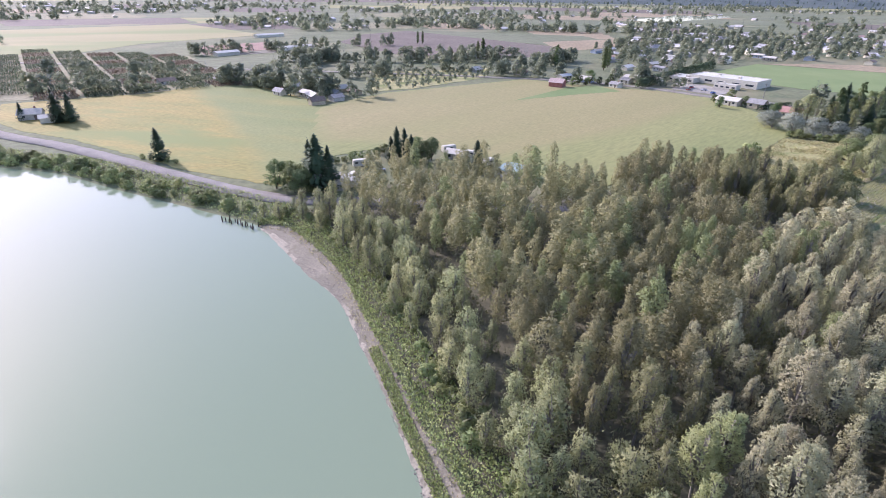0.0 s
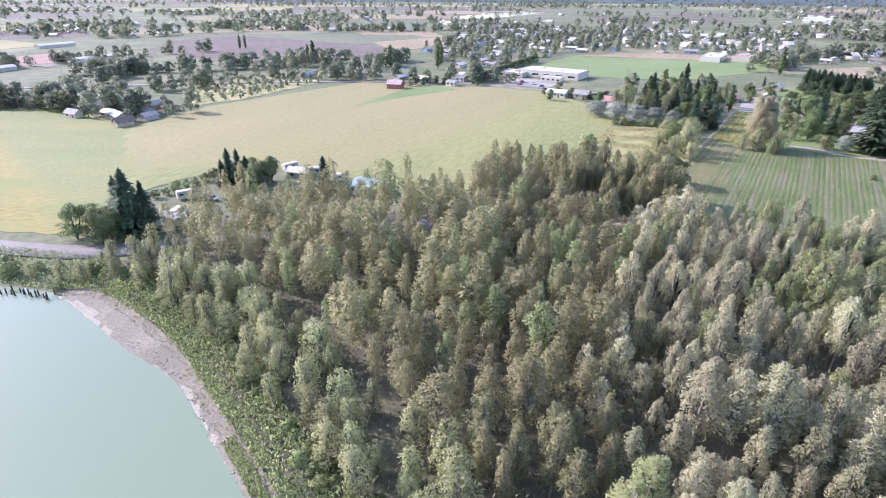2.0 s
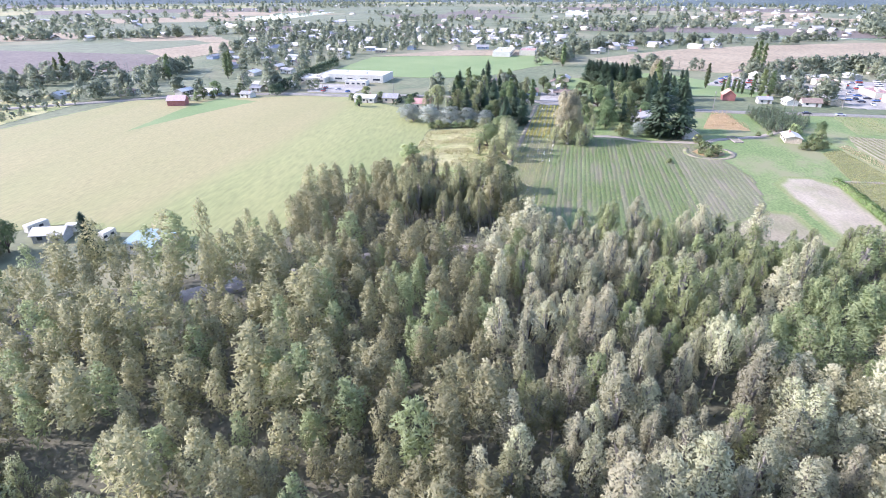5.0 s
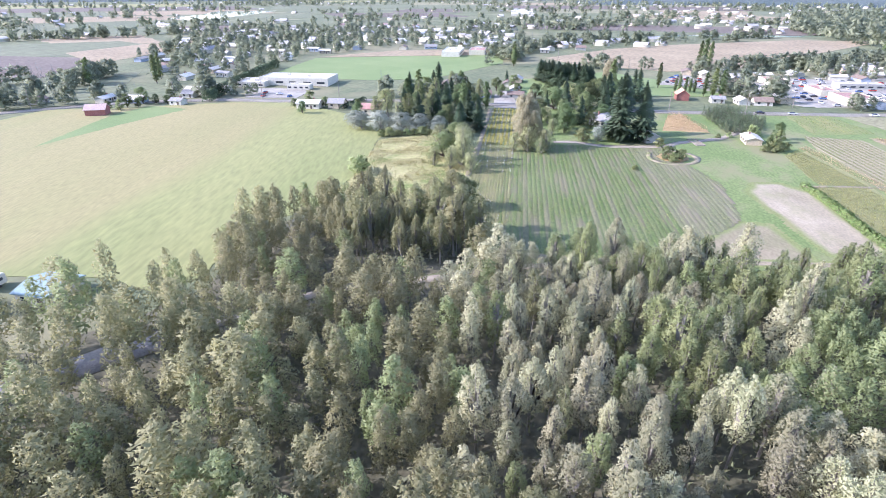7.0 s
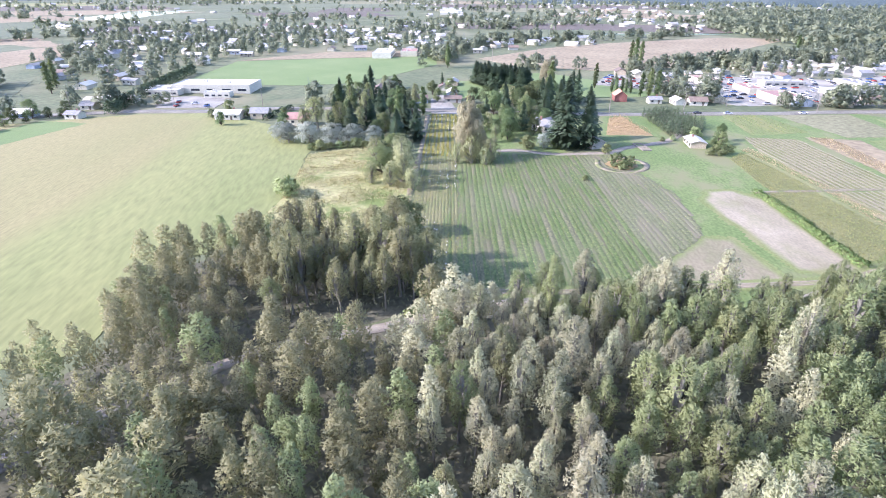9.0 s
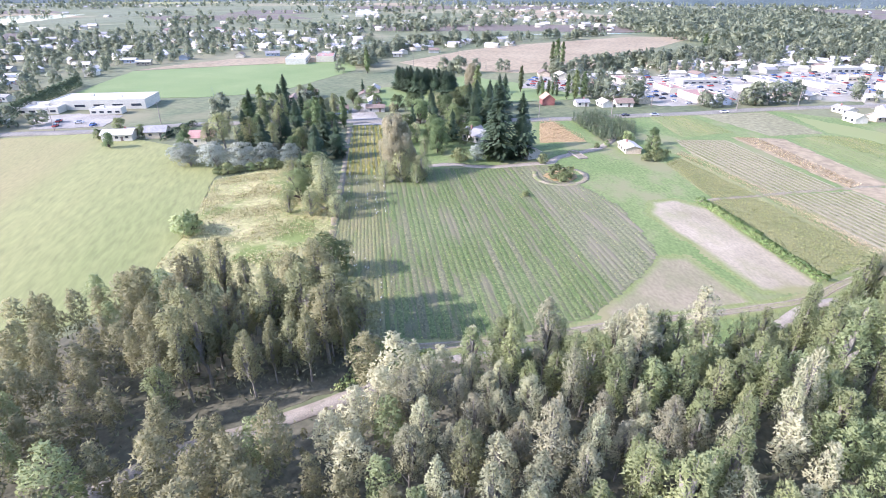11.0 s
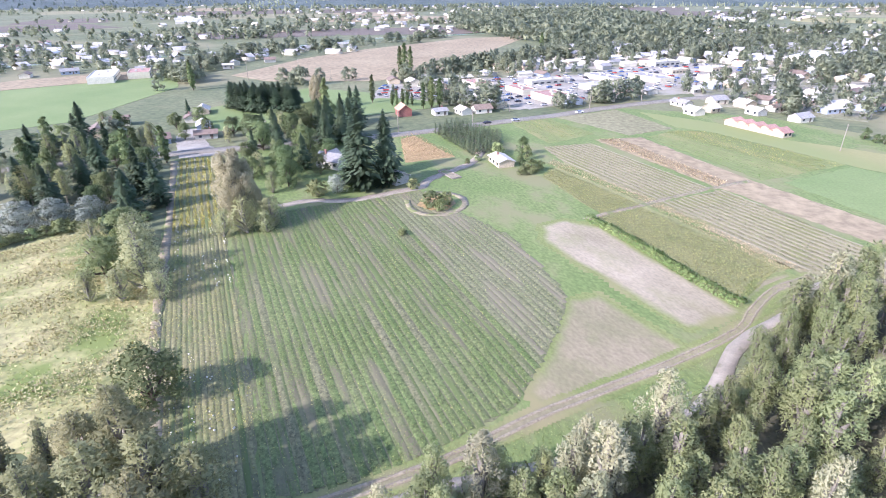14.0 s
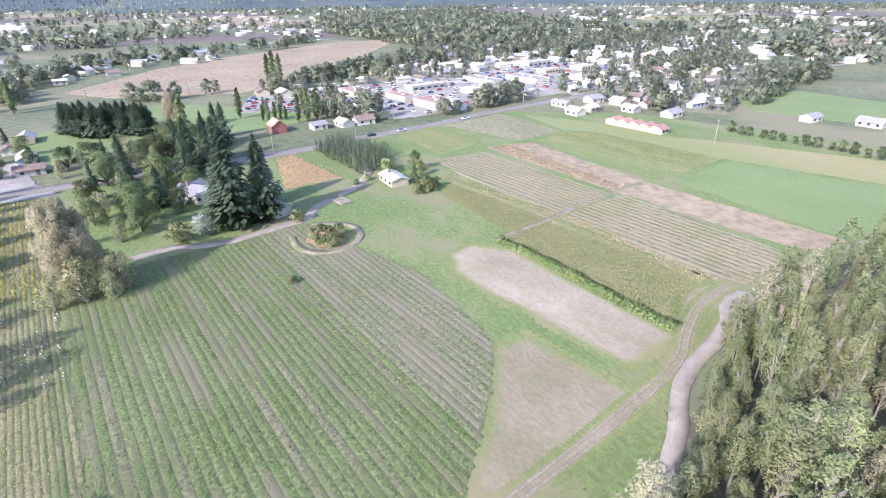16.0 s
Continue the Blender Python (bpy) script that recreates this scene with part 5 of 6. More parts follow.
def gable_roof(w, d, h, rise, x0=0.0, y0=0.0, over=0.5, thick=0.2):
    bm = bmesh.new()
    s = rise / (d / 2)
    a, b = w / 2 + over, d / 2 + over
    prof = [(-b, h - over * s), (0, h + rise), (b, h - over * s), (b, h - over * s + thick), (0, h + rise + thick), (-b, h - over * s + thick)]
    ends = [[bm.verts.new((x0 + x, y0 + y, z)) for y, z in prof] for x in (-a, a)]
    for i in range(6):
        j = (i + 1) % 6
        bm.faces.new((ends[0][i], ends[0][j], ends[1][j], ends[1][i]))
    bm.faces.new((ends[0][0], ends[0][5], ends[0][4], ends[0][1]))
    bm.faces.new((ends[0][1], ends[0][4], ends[0][3], ends[0][2]))
    bm.faces.new((ends[1][1], ends[1][4], ends[1][5], ends[1][0]))
    bm.faces.new((ends[1][2], ends[1][3], ends[1][4], ends[1][1]))
    bmesh.ops.recalc_face_normals(bm, faces=bm.faces[:])
    return bm


BUILT = []


def house(x, y, turn, w, d, h, rise, wall, roof, label, category="house", group="", windows=True, chimney=False, wing=None, name="house", doors=1):
    ob = tagged(new(name), label, category, group)
    ob.matrix_world = pose(x, y, 0.1, 0, 0, turn)
    BUILT.append((x, y))
    child("wall", from_bm("wall", gable_walls(w, d, h, rise), wall), ob)
    child("roof", from_bm("roof", gable_roof(w, d, h, rise), roof), ob)
    if wing:
        wx, wy, ww, wd = wing
        m = pose(wx, wy, 0, 0, 0, 90)
        a, b = child("wing_wall", from_bm("wing_wall", gable_walls(ww, wd, h - 0.05, rise * 0.85), wall), ob), child("wing_roof", from_bm("wing_roof", gable_roof(ww, wd, h - 0.05, rise * 0.85), roof), ob)
        a.matrix_local = b.matrix_local = m
    if windows:
        n = max(2, int(w / 3.6))
        me = boxes("window", [(0, 0, 0, 1.3, 0.10, 1.1)], M_GLASS)
        for side in (-1, 1):
            for i in range(n):
                q = child("window", me, ob)
                q.location = ((i - (n - 1) / 2) * w / n, side * (d / 2 + 0.01), h * 0.58)
        door = child("door", boxes("door", [(0, 0, 1.0, 1.0, 0.12, 2.0)], M_DOOR), ob)
        door.location = (w * 0.5 / n if n % 2 == 0 else w / n * 0.5, -d / 2 - 0.01, 0)
    if chimney:
        child("chimney", boxes("chimney", [(w * 0.2, d * 0.1, h + rise * 0.8, 0.8, 0.6, rise + 1.2)], M_BRICKY), ob)
    return ob


def hall(x, y, turn, w, d, h, wall, roof, label, category="building", group="", windows=6, name="shop_building", units=2):
    """A flat-roofed building with a parapet, window openings and roof units."""
    ob = tagged(new(name), label, category, group)
    ob.matrix_world = pose(x, y, 0.1, 0, 0, turn)
    BUILT.append((x, y))
    child("wall", boxes("wall", [(0, d / 2 - 0.15, h / 2, w, 0.3, h), (0, -d / 2 + 0.15, h / 2, w, 0.3, h), (w / 2 - 0.15, 0, h / 2, 0.3, d - 0.6, h), (-w / 2 + 0.15, 0, h / 2, 0.3, d - 0.6, h)], wall), ob)
    child("roof", boxes("roof", [(0, 0, h - 0.55, w - 0.6, d - 0.6, 0.3)], roof), ob)
    me = boxes("window", [(0, 0, 0, w / max(1, windows) * 0.55, 0.10, min(1.3, h * 0.3))], M_GLASS)
    for i in range(windows):
        q = child("window", me, ob)
        q.location = ((i - (windows - 1) / 2) * w / windows, -d / 2 - 0.02, h * 0.42)
    for i in range(units):
        q = child("roof_unit", boxes("roof_unit", [(0, 0, 0.6, 2.2, 1.6, 1.2)], ROOFS[2]), ob)
        q.location = ((i - 0.5) * w * 0.35, d * 0.12 * (-1) ** i, h - 0.4)
    return ob


V_TURN = math.degrees(math.atan2(-0.77, 0.638))
U_TURN = V_TURN + 90
# homesteads round the wood and hay field
house(27.8, 189.8, -55, 8.4, 9.5, 3.0, 1.2, WALLS[0], M_TEAL, "white shed with a teal metal roof behind the wood", "shed", name="shed")
house(-38, 176, 15, 8, 6, 3, 1.6, WALLS[2], ROOFS[2], "small grey house between firs by the dike road", wing=(4.5, -1.5, 6, 4.5))
house(-31, 178, 10, 6, 4, 2.4, 0.6, WALLS[0], ROOFS[3], "low white-roofed annexe by the dike road", "shed", windows=False, name="shed")
house(-206, 275, 20, 10, 7, 3, 2, WALLS[2], ROOFS[2], "grey farmhouse beside dark trees", chimney=True)
house(-193, 268, 30, 7, 5, 2.6, 1.2, WALLS[0], ROOFS[3], "small white shed beside a farmhouse", "shed", windows=False, name="shed")
house(7, 213, -30, 8, 5, 2.4, 1.2, WALLS[2], ROOFS[2], "grey house half hidden behind the wood")
# the farm
house(262, 199, 78, 11, 7, 3.2, 2.2, WALLS[0], ROOFS[0], "white farmhouse with a dark grey roof among firs", "farmhouse", chimney=True, wing=(3.5, -3.5, 7, 5), name="farmhouse")
house(251, 169, 60, 9, 6, 2.8, 1.6, WALLS[2], ROOFS[2], "grey shed beside the farm firs", "shed", name="shed")
house(282, 136, math.degrees(math.atan2(9, 14)), 11.0, 6.4, 2.3, 1.0, WALLS[3], ROOFS[2], "long low white house with a pale grey roof beside the fields", chimney=True)
house(360, 205, 35, 9, 7, 3.5, 2.6, M_BARN, M_ORANGE, "small red barn with an orange roof", "barn", windows=False, name="barn")
house(84, 398, -30, 10, 8, 3.2, 2.2, M_BARN, M_PINK, "red barn with a faded pink roof in the hay field", "barn", windows=False, name="barn")
house(178, 337, V_TURN, 13, 8, 3, 1.5, WALLS[0], ROOFS[3], "white house with a pale roof at the meadow corner", chimney=True)
house(190, 327, V_TURN, 9, 7, 3, 2.0, WALLS[3], ROOFS[0], "brown house at the meadow corner")
# houses near the country road
NEARBY = ((126, 398, 0), (66, 456, 1), (110, 420, 2), (97, 436, 3), (140, 418, 0), (30, 468, 2), (289, 278, 1), (305, 292, 2), (276, 292, 1), (318, 310, 1), (268, 308, 1), (338, 318, 2), (366, 186, 0), (372, 174, 2), (378, 165, 1), (424, 56, 0), (410, 42, 2), (400, 52, 3),
          (-204, 374, 0), (-190, 388, 1), (-158, 402, 0), (-146, 408, 2), (384, -64, 0), (372, -86, 0), (421, 8, 1), (408, 20, 2), (395, 2, 0))
for i, (x, y, k) in enumerate(NEARBY):
    house(x, y, (V_TURN, U_TURN)[i % 2] + (i * 37) % 11 - 5, 7.5 + i % 4 * 1.2, 6 + i % 3 * 0.5, 2.4, 1.3 + i % 3 * 0.3, WALLS[(k + i) % 5 if k else 0], ROOFS[k], ("white", "brown-roofed", "pale", "white-roofed")[k] + " single-storey house beside the country road", "house", "houses by the road", chimney=i % 3 == 0)
for i in range(5):
    house(358 + i * 6.4 * 0.72, 20 + i * 6.4 * 0.62, U_TURN + 90, 5.8, 7.5, 2.4, 1.6, WALLS[3], ROOFS[4], "red-roofed town house in a terrace by the fields", "house", "red-roofed terrace", name="town_house")
house(194, 299, V_TURN, 10, 7.5, 3.4, 2.2, WALLS[1], ROOFS[4], "cream house with a red roof behind the poplars", chimney=True)
house(281, 333, U_TURN, 13, 8, 3, 1.8, WALLS[3], ROOFS[1], "tan house with a brown roof behind the farm wood")
house(300, 341, V_TURN, 12, 8, 3, 1.8, WALLS[1], ROOFS[1], "cream house with a brown roof behind the farm wood")
# school
hall(218, 420, V_TURN, 50, 24, 5.4, WALLS[0], ROOFS[3], "large white flat-roofed school building", "school", windows=5, name="school")
hall(190, 436, V_TURN, 26, 20, 3.6, WALLS[0], ROOFS[3], "low white wing beside the school", "school", windows=5, name="school_wing")
hall(206, 398, V_TURN, 16, 7, 3.4, WALLS[0], ROOFS[3], "low white annexe beside the school", "school", windows=4, name="school_annexe", units=1)
house(160, 424, V_TURN, 16, 9, 3, 1.3, WALLS[0], ROOFS[2], "pale long house beside the tall hedge", chimney=True)
house(148, 428, V_TURN, 12, 8, 3, 1.3, WALLS[1], ROOFS[2], "pale house beside the tall hedge")
M_LOT = mat("parking_asphalt", (0.23, 0.212, 0.170), (0.32, 0.300, 0.239), 0.06, 18, rough=0.85, accent=(0.37, 0.345, 0.274), accent_scale=0.03)
sheet("school_lot", [(164, 392), (187, 369), (207, 386), (197, 411), (180, 422)], 0.2, M_LOT, "grey asphalt yard in front of the school", "pavement")
sheet("school_field", [(223, 475), (308, 548), (374, 507), (462, 442), (413, 398), (300, 372), (262, 399), (238, 434)], 0.12, M_MEADOW, "mown bright green school field")
sheet("dry_common", [(338, 554), (408, 550), (504, 479), (466, 444), (376, 509), (312, 551)], 0.13, M_STUBBLE, "strip of dry tan grass behind the school field")
sheet("grove_meadow", [(303, 298), (303, 276), (340, 255), (352, 226), (383, 196), (398, 196), (422, 248), (432, 302), (345, 325)], 0.12, M_MEADOW, "green meadow round the fir grove")
sheet("lane", [(256, 266), (285, 292), (300, 300), (304, 294), (290, 280), (276, 266), (266, 251)], 0.2, M_LOT, "short grey lane ending at the crop strip", "pavement")
sheet("store_lot", [(403, 243), (451, 255), (461, 227), (413, 205)], 0.2, M_LOT, "grey asphalt car park behind the poplars", "pavement")
sheet("market_lot", [(392, 140), (440, 197), (500, 195), (540, 120), (600, 80), (640, 20), (598, -22), (505, 32), (450, 92)], 0.2, M_LOT, "wide grey asphalt market car park", "pavement")
PARK = [(457, -52), (484, -99), (425, -140), (368, -100), (384, -76), (412, -48)]
sheet("park_lawn", PARK, 0.14, M_MEADOW, "green park lawn at the town's edge")
FAR_BROWN = [(474, 397), (600, 400), (684, 382), (760, 350), (884, 296), (935, 215), (702, 229), (600, 240), (553, 222), (472, 268), (452, 348)]
sheet("tilled_field_far", FAR_BROWN, 0.13, M_STUBBLE, "wide tan harvested field")
sheet("ploughed_field_far", [(-128, 726), (-116, 850), (-55, 945), (151, 690), (87, 576), (-21, 555)], 0.13, M_PLOUGH, "dark purple-brown ploughed field")
sheet("tan_field_far", [(136, 765), (303, 856), (256, 741), (137, 640)], 0.15, M_STUBBLE, "pale tan harvested field")
sheet("green_field_far", [(-50, 950), (4, 838), (140, 715), (230, 800), (218, 880), (60, 930)], 0.11, M_DULL, "dull green far field")
sheet("orchard_meadow", [(29, 452), (81, 576), (151, 559), (103, 450)], 0.13, M_DULL, "pale green meadow behind the houses")
sheet("pale_field_far", [(-640, 845), (-454, 1042), (-250, 826), (-349, 671), (-363, 565), (-419, 543)], 0.13, M_HAY, "wide pale yellow hay field far off")
sheet("strip_field", [(-233, 522), (-108, 612), (-71, 600), (-134, 520), (-171, 449), (-206, 481)], 0.14, M_DULL, "pale green strip field")
sheet("red_nursery", [(-276, 646), (-216, 713), (-185, 626), (-234, 565)], 0.14, mat("red_mulch", (0.24, 0.14, 0.10), (0.31, 0.20, 0.15), 0.05, 10), "nursery plot with red-brown mulch")
sheet("nursery_lots", [(-240, 562), (-196, 574), (-152, 619), (-173, 640), (-200, 600)], 0.15, M_SAND, "pale gravel nursery yard")
for x, y, w in ((-234, 790, 42), (-212, 566, 24), (-165, 622, 26), (-150, 640, 18)):
    house(x, y, U_TURN + 10, w, 9, 3, 1.4, WALLS[0], ROOFS[3], "long white greenhouse at the nursery", "greenhouse", "nursery greenhouses", windows=False, name="greenhouse")
# nursery blocks with lanes between them
NURSERY = [(-256, 318), (-300, 370), (-420, 535), (-400, 572), (-246, 556), (-185, 475), (-146, 390), (-190, 346)]
sheet("nursery_ground", NURSERY, 0.12, M_TILLED, "nursery ground with pale lanes")
a_way = np.array((-0.59, 0.81))
b_way = np.array((0.81, 0.59))
spots = [np.array((-215, 345)) + a_way * a + b_way * b for a in np.arange(0, 290, 32) for b in np.arange(-70, 160, 25)]
for i, c in enumerate(spots):
    if inside(c[None], NURSERY)[0]:
        quad = [tuple(c + a_way * p + b_way * q) for p, q in ((-14.5, -11), (14.5, -11), (14.5, 11), (-14.5, 11))]
        crop("nursery_block", quad, 1.6, 0.5, 0.62, 1.3 + i % 3 * 0.6, (L_BLOCK, L_BLOCK, L_MULCH, L_BLOCK)[i % 4], "block of dense dark nursery shrubs", 0.3, 0.9, way=a_way, seed=80 + i)
ORCHARD = [(-46, 366), (-58, 466), (-9, 470), (46, 500), (35, 436), (-15, 384)]
sheet("orchard_ground", ORCHARD, 0.12, M_SCRUB, "grassy ground under orchard trees")

# the town
TOWN = [(402, 240), (472, 256), (508, 200), (620, 190), (791, 135), (952, -24), (881, -235), (560, -120), (479, -66), (400, -30), (430, 40), (470, 45), (440, 90), (415, 112), (390, 145)]
SUBDIV = [(-118, 391), (-106, 424), (-52, 372), (-40, 348), (-71, 317), (-97, 338)]
M_TOWN = mat("town_ground", (0.17, 0.177, 0.096), (0.24, 0.231, 0.139), 0.03, 14, accent=(0.30, 0.281, 0.222), accent_scale=0.03, accent_cut=0.5)
sheet("town_ground", TOWN, 0.10, M_TOWN, "mixed lawns and pavements between the town houses", "ground")
TOWN_A = [(424, 1000), (571, 857), (415, 584), (307, 559), (250, 520), (190, 470), (140, 480), (180, 680), (276, 808)]
TOWN_B = [(611, 960), (710, 640), (560, 470), (480, 495), (415, 560), (420, 620)]
RIVERSIDE = [(619, 503), (742, 408), (668, 375), (615, 410), (500, 420), (440, 420), (470, 490)]
LOTS = [[(392, 140), (440, 197), (500, 195), (540, 120), (600, 80), (640, 20), (598, -22), (505, 32), (450, 92)], [(403, 243), (451, 255), (461, 227), (413, 205)]]
town_rng = np.random.default_rng(71)
road_line = smooth_line(MAIN, 10)
number = 0
FAR_SPOTS = []
for zone, gap, what in ((SUBDIV, 12.5, "in the small housing estate"), (TOWN, 14.5, "in the town beyond the fields"), (TOWN_A, 25, "in the leafy town quarter"), (TOWN_B, 25, "in the far town quarter"), (RIVERSIDE, 22, "by the far river")):
    for x, y in scatter(zone, gap, town_rng):
        if off_line(np.array([[x, y]]), road_line)[0][0] < 12 or any(inside(np.array([[x, y]]), q)[0] for q in LOTS) or any((x - a) ** 2 + (y - b) ** 2 < 150 for a, b in BUILT[:60]):
            continue
        if math.hypot(x - 100, y - 110) > 560:
            if town_rng.random() < 0.75:
                FAR_SPOTS.append((x, y))
            continue
        number += 1
        k = int(town_rng.choice([0, 1, 2, 3, 3, 4, 2]))
        r = int(town_rng.choice([0, 2, 1, 2, 2, 3] if zone is not SUBDIV else [0, 1, 1, 0, 2, 0]))
        house(x, y, (V_TURN, U_TURN)[number % 2] + town_rng.normal(0, 6), town_rng.uniform(9, 15) * (0.7 if zone is SUBDIV else 1), town_rng.uniform(6.5, 9) * (0.75 if zone is SUBDIV else 1), town_rng.uniform(2.3, 3.1) * (0.8 if zone is SUBDIV else 1), town_rng.uniform(1.1, 2.0), WALLS[k], ROOFS[r],
              ("grey-roofed", "brown-roofed", "pale-roofed", "white-roofed")[r] + " " + ("white", "cream", "grey", "tan", "blue-grey")[k] + " house " + what, "house", "houses " + what, windows=number % 2 == 0 and x < 520, chimney=number % 5 == 0)
for i, (x, y) in enumerate(scatter(LOTS[0], 33, np.random.default_rng(72))):
    hall(x, y, V_TURN + (i % 2) * 90, 18 + i % 4 * 5, 11 + i % 3 * 3, 3.4 + i % 3 * 0.5, WALLS[(3, 1, 2, 1)[i % 4]], ROOFS[(2, 4, 2, 0)[i % 4]], "flat-roofed pale shop building in the market area", "shop", "shops in the market area", windows=5)
hall(664, -80, V_TURN + 20, 62, 26, 8, WALLS[0], ROOFS[3], "large white warehouse in the town", "warehouse", windows=6, name="warehouse")
hall(430, 482, U_TURN, 48, 18, 5, WALLS[0], ROOFS[3], "long white warehouse behind the school field", "warehouse", windows=6, name="warehouse")
hall(452, 468, U_TURN, 30, 16, 5, WALLS[1], ROOFS[4], "red-roofed warehouse behind the school field", "warehouse", windows=5, name="warehouse")
for i, (x, y) in enumerate(((1270, 1080), (1330, 1150), (1390, 1210), (1180, 1020))):
    hall(x, y, U_TURN, 90, 45, 5, WALLS[0], ROOFS[3], "broad white greenhouse range across the far river", "greenhouse", "far greenhouse ranges", windows=4, name="greenhouse_range", units=0)
for i, (x, y) in enumerate(((560, 860), (600, 800), (640, 880), (580, 920), (660, 820))):
    house(x, y, U_TURN, 34, 14, 4, 2, WALLS[1], ROOFS[4], "long red-roofed building in the far town", "building", "far red roofs", windows=False, name="red_roofed_block")

# ---- cars, poles, small things ----
CAR_PAINT = [paint("white_car_paint", (0.70, 0.70, 0.70), (0.76, 0.76, 0.76), 0.25), paint("silver_car_paint", (0.42, 0.43, 0.45), (0.5, 0.51, 0.53), 0.25), paint("dark_car_paint", (0.03, 0.03, 0.04), (0.05, 0.05, 0.06), 0.25),
             paint("red_car_paint", (0.36, 0.05, 0.04), (0.44, 0.08, 0.06), 0.25), paint("blue_car_paint", (0.06, 0.12, 0.28), (0.10, 0.17, 0.36), 0.25)]
M_TYRE = paint("tyre_rubber", (0.02, 0.02, 0.02), (0.035, 0.035, 0.035), 0.9)


def car_parts(colour):
    bm = bmesh.new()
    bmesh.ops.create_cube(bm, size=1, matrix=Matrix.Translation((0, 0, 0.62)) @ Matrix.Diagonal((4.4, 1.75, 0.6, 1)))
    bmesh.ops.bevel(bm, geom=bm.edges[:], offset=0.12, segments=1, affect="EDGES")
    body = from_bm("car_body", bm, colour)
    bm = bmesh.new()
    bmesh.ops.create_cube(bm, size=1, matrix=Matrix.Translation((-0.2, 0, 1.15)) @ Matrix.Diagonal((2.4, 1.55, 0.55, 1)))
    for v in bm.verts:
        if v.co.z > 1.2:
            v.co.x = -0.2 + (v.co.x + 0.2) * 0.72
            v.co.y *= 0.86
    cabin = from_bm("car_cabin", bm, M_GLASS)
    bm = bmesh.new()
    bmesh.ops.create_cone(bm, segments=10, radius1=0.32, radius2=0.32, depth=0.2, cap_ends=True, matrix=pose(0, 0, 0, 90, 0, 0))
    return body, cabin, from_bm("car_wheel", bm, M_TYRE)


CARS = [car_parts(c) for c in CAR_PAINT]
TINT = ("white", "silver", "dark", "red", "blue")


def car(x, y, turn, k):
    ob = tagged(new("car"), TINT[k] + " car standing on the asphalt", "car", "parked cars")
    ob.matrix_world = pose(x, y, 0.2, 0, 0, turn)
    body, cabin, wheel = CARS[k]
    child("body", body, ob)
    child("cabin", cabin, ob)
    for a, b in ((1.35, 0.82), (1.35, -0.82), (-1.35, 0.82), (-1.35, -0.82)):
        child("wheel", wheel, ob).location = (a, b, 0.32)


car_rng = np.random.default_rng(73)
for lot, gap in ((LOTS[0], 7.5), (LOTS[1], 6.0), ([(164, 392), (187, 369), (207, 386), (197, 411)], 10)):
    for x, y in scatter(lot, gap, car_rng):
        if all((x - a) ** 2 + (y - b) ** 2 > 160 for a, b in BUILT):
            car(x, y, U_TURN + car_rng.normal(0, 4) + 90 * (car_rng.random() < 0.3), int(car_rng.integers(0, 5)))
for x, y, k in ((388, 112, 0), (360, 143, 1), (350, 156, 2), (366, 26, 0), (371, 22, 1), (376, 30, 2), (-22, 196, 1), (-28, 184, 2)):
    car(x, y, V_TURN, k)


def pole(x, y, h):
    ob = tagged(new("utility_pole"), "weathered wooden utility pole with a crossarm", "utility pole", "utility poles")
    ob.location = (x, y, 0)
    child("shaft", mesh_of("shaft", *stem_of([(0, 0, -0.3), (0, 0, h * 0.5), (0, 0, h)], (0.19, 0.16, 0.12), 8), M_WOOD), ob)
    child("crossarm", boxes("crossarm", [(0, 0, h - 0.7, 2.2, 0.12, 0.14)], M_WOOD), ob, "pale wooden crossarm")
    for k in (-0.9, 0, 0.9):
        child("insulator", boxes("insulator", [(k, 0, h - 0.55, 0.10, 0.10, 0.18)], ROOFS[3]), ob)


for x, y, h in ((335, 3, 11.5), (383, 150, 10.5), (397, 107, 11), (430, 78, 10.5), (352, 164, 10.5), (322, 194, 10.5), (288, 244, 10.5), (246, 300, 10.5), (206, 350, 11), (170, 380, 11), (130, 416, 11), (452, 366, 14), (486, 341, 13), (60, 441, 11)):
    pole(x, y, h)

def camper(x, y, turn, w=7.0):
    ob = tagged(new("camper_trailer"), "white camper trailer standing by the homestead", "trailer", "camper trailers")
    ob.matrix_world = pose(x, y, 0.1, 0, 0, turn)
    bm = bmesh.new()
    bmesh.ops.create_cube(bm, size=1, matrix=Matrix.Translation((0, 0, 1.7)) @ Matrix.Diagonal((w, 2.4, 2.4, 1)))
    bmesh.ops.bevel(bm, geom=bm.edges[:], offset=0.2, segments=2, affect="EDGES")
    child("body", from_bm("body", bm, WALLS[0]), ob)
    for k in (-1.8, 0.6):
        child("window", boxes("window", [(k, -1.2, 1.9, 1.2, 0.08, 0.7)], M_GLASS), ob)
    for b in (-1.0, 1.0):
        child("wheel", CARS[0][2], ob).location = (0.3, b, 0.32)


for x, y, turn, w in ((4, 222, 30, 6), (13, 214, -20, 5.5), (-30, 200, 20, 6), (-31, 183, 60, 5.5), (19, 203, 40, 4.5)):
    camper(x, y, turn, w)

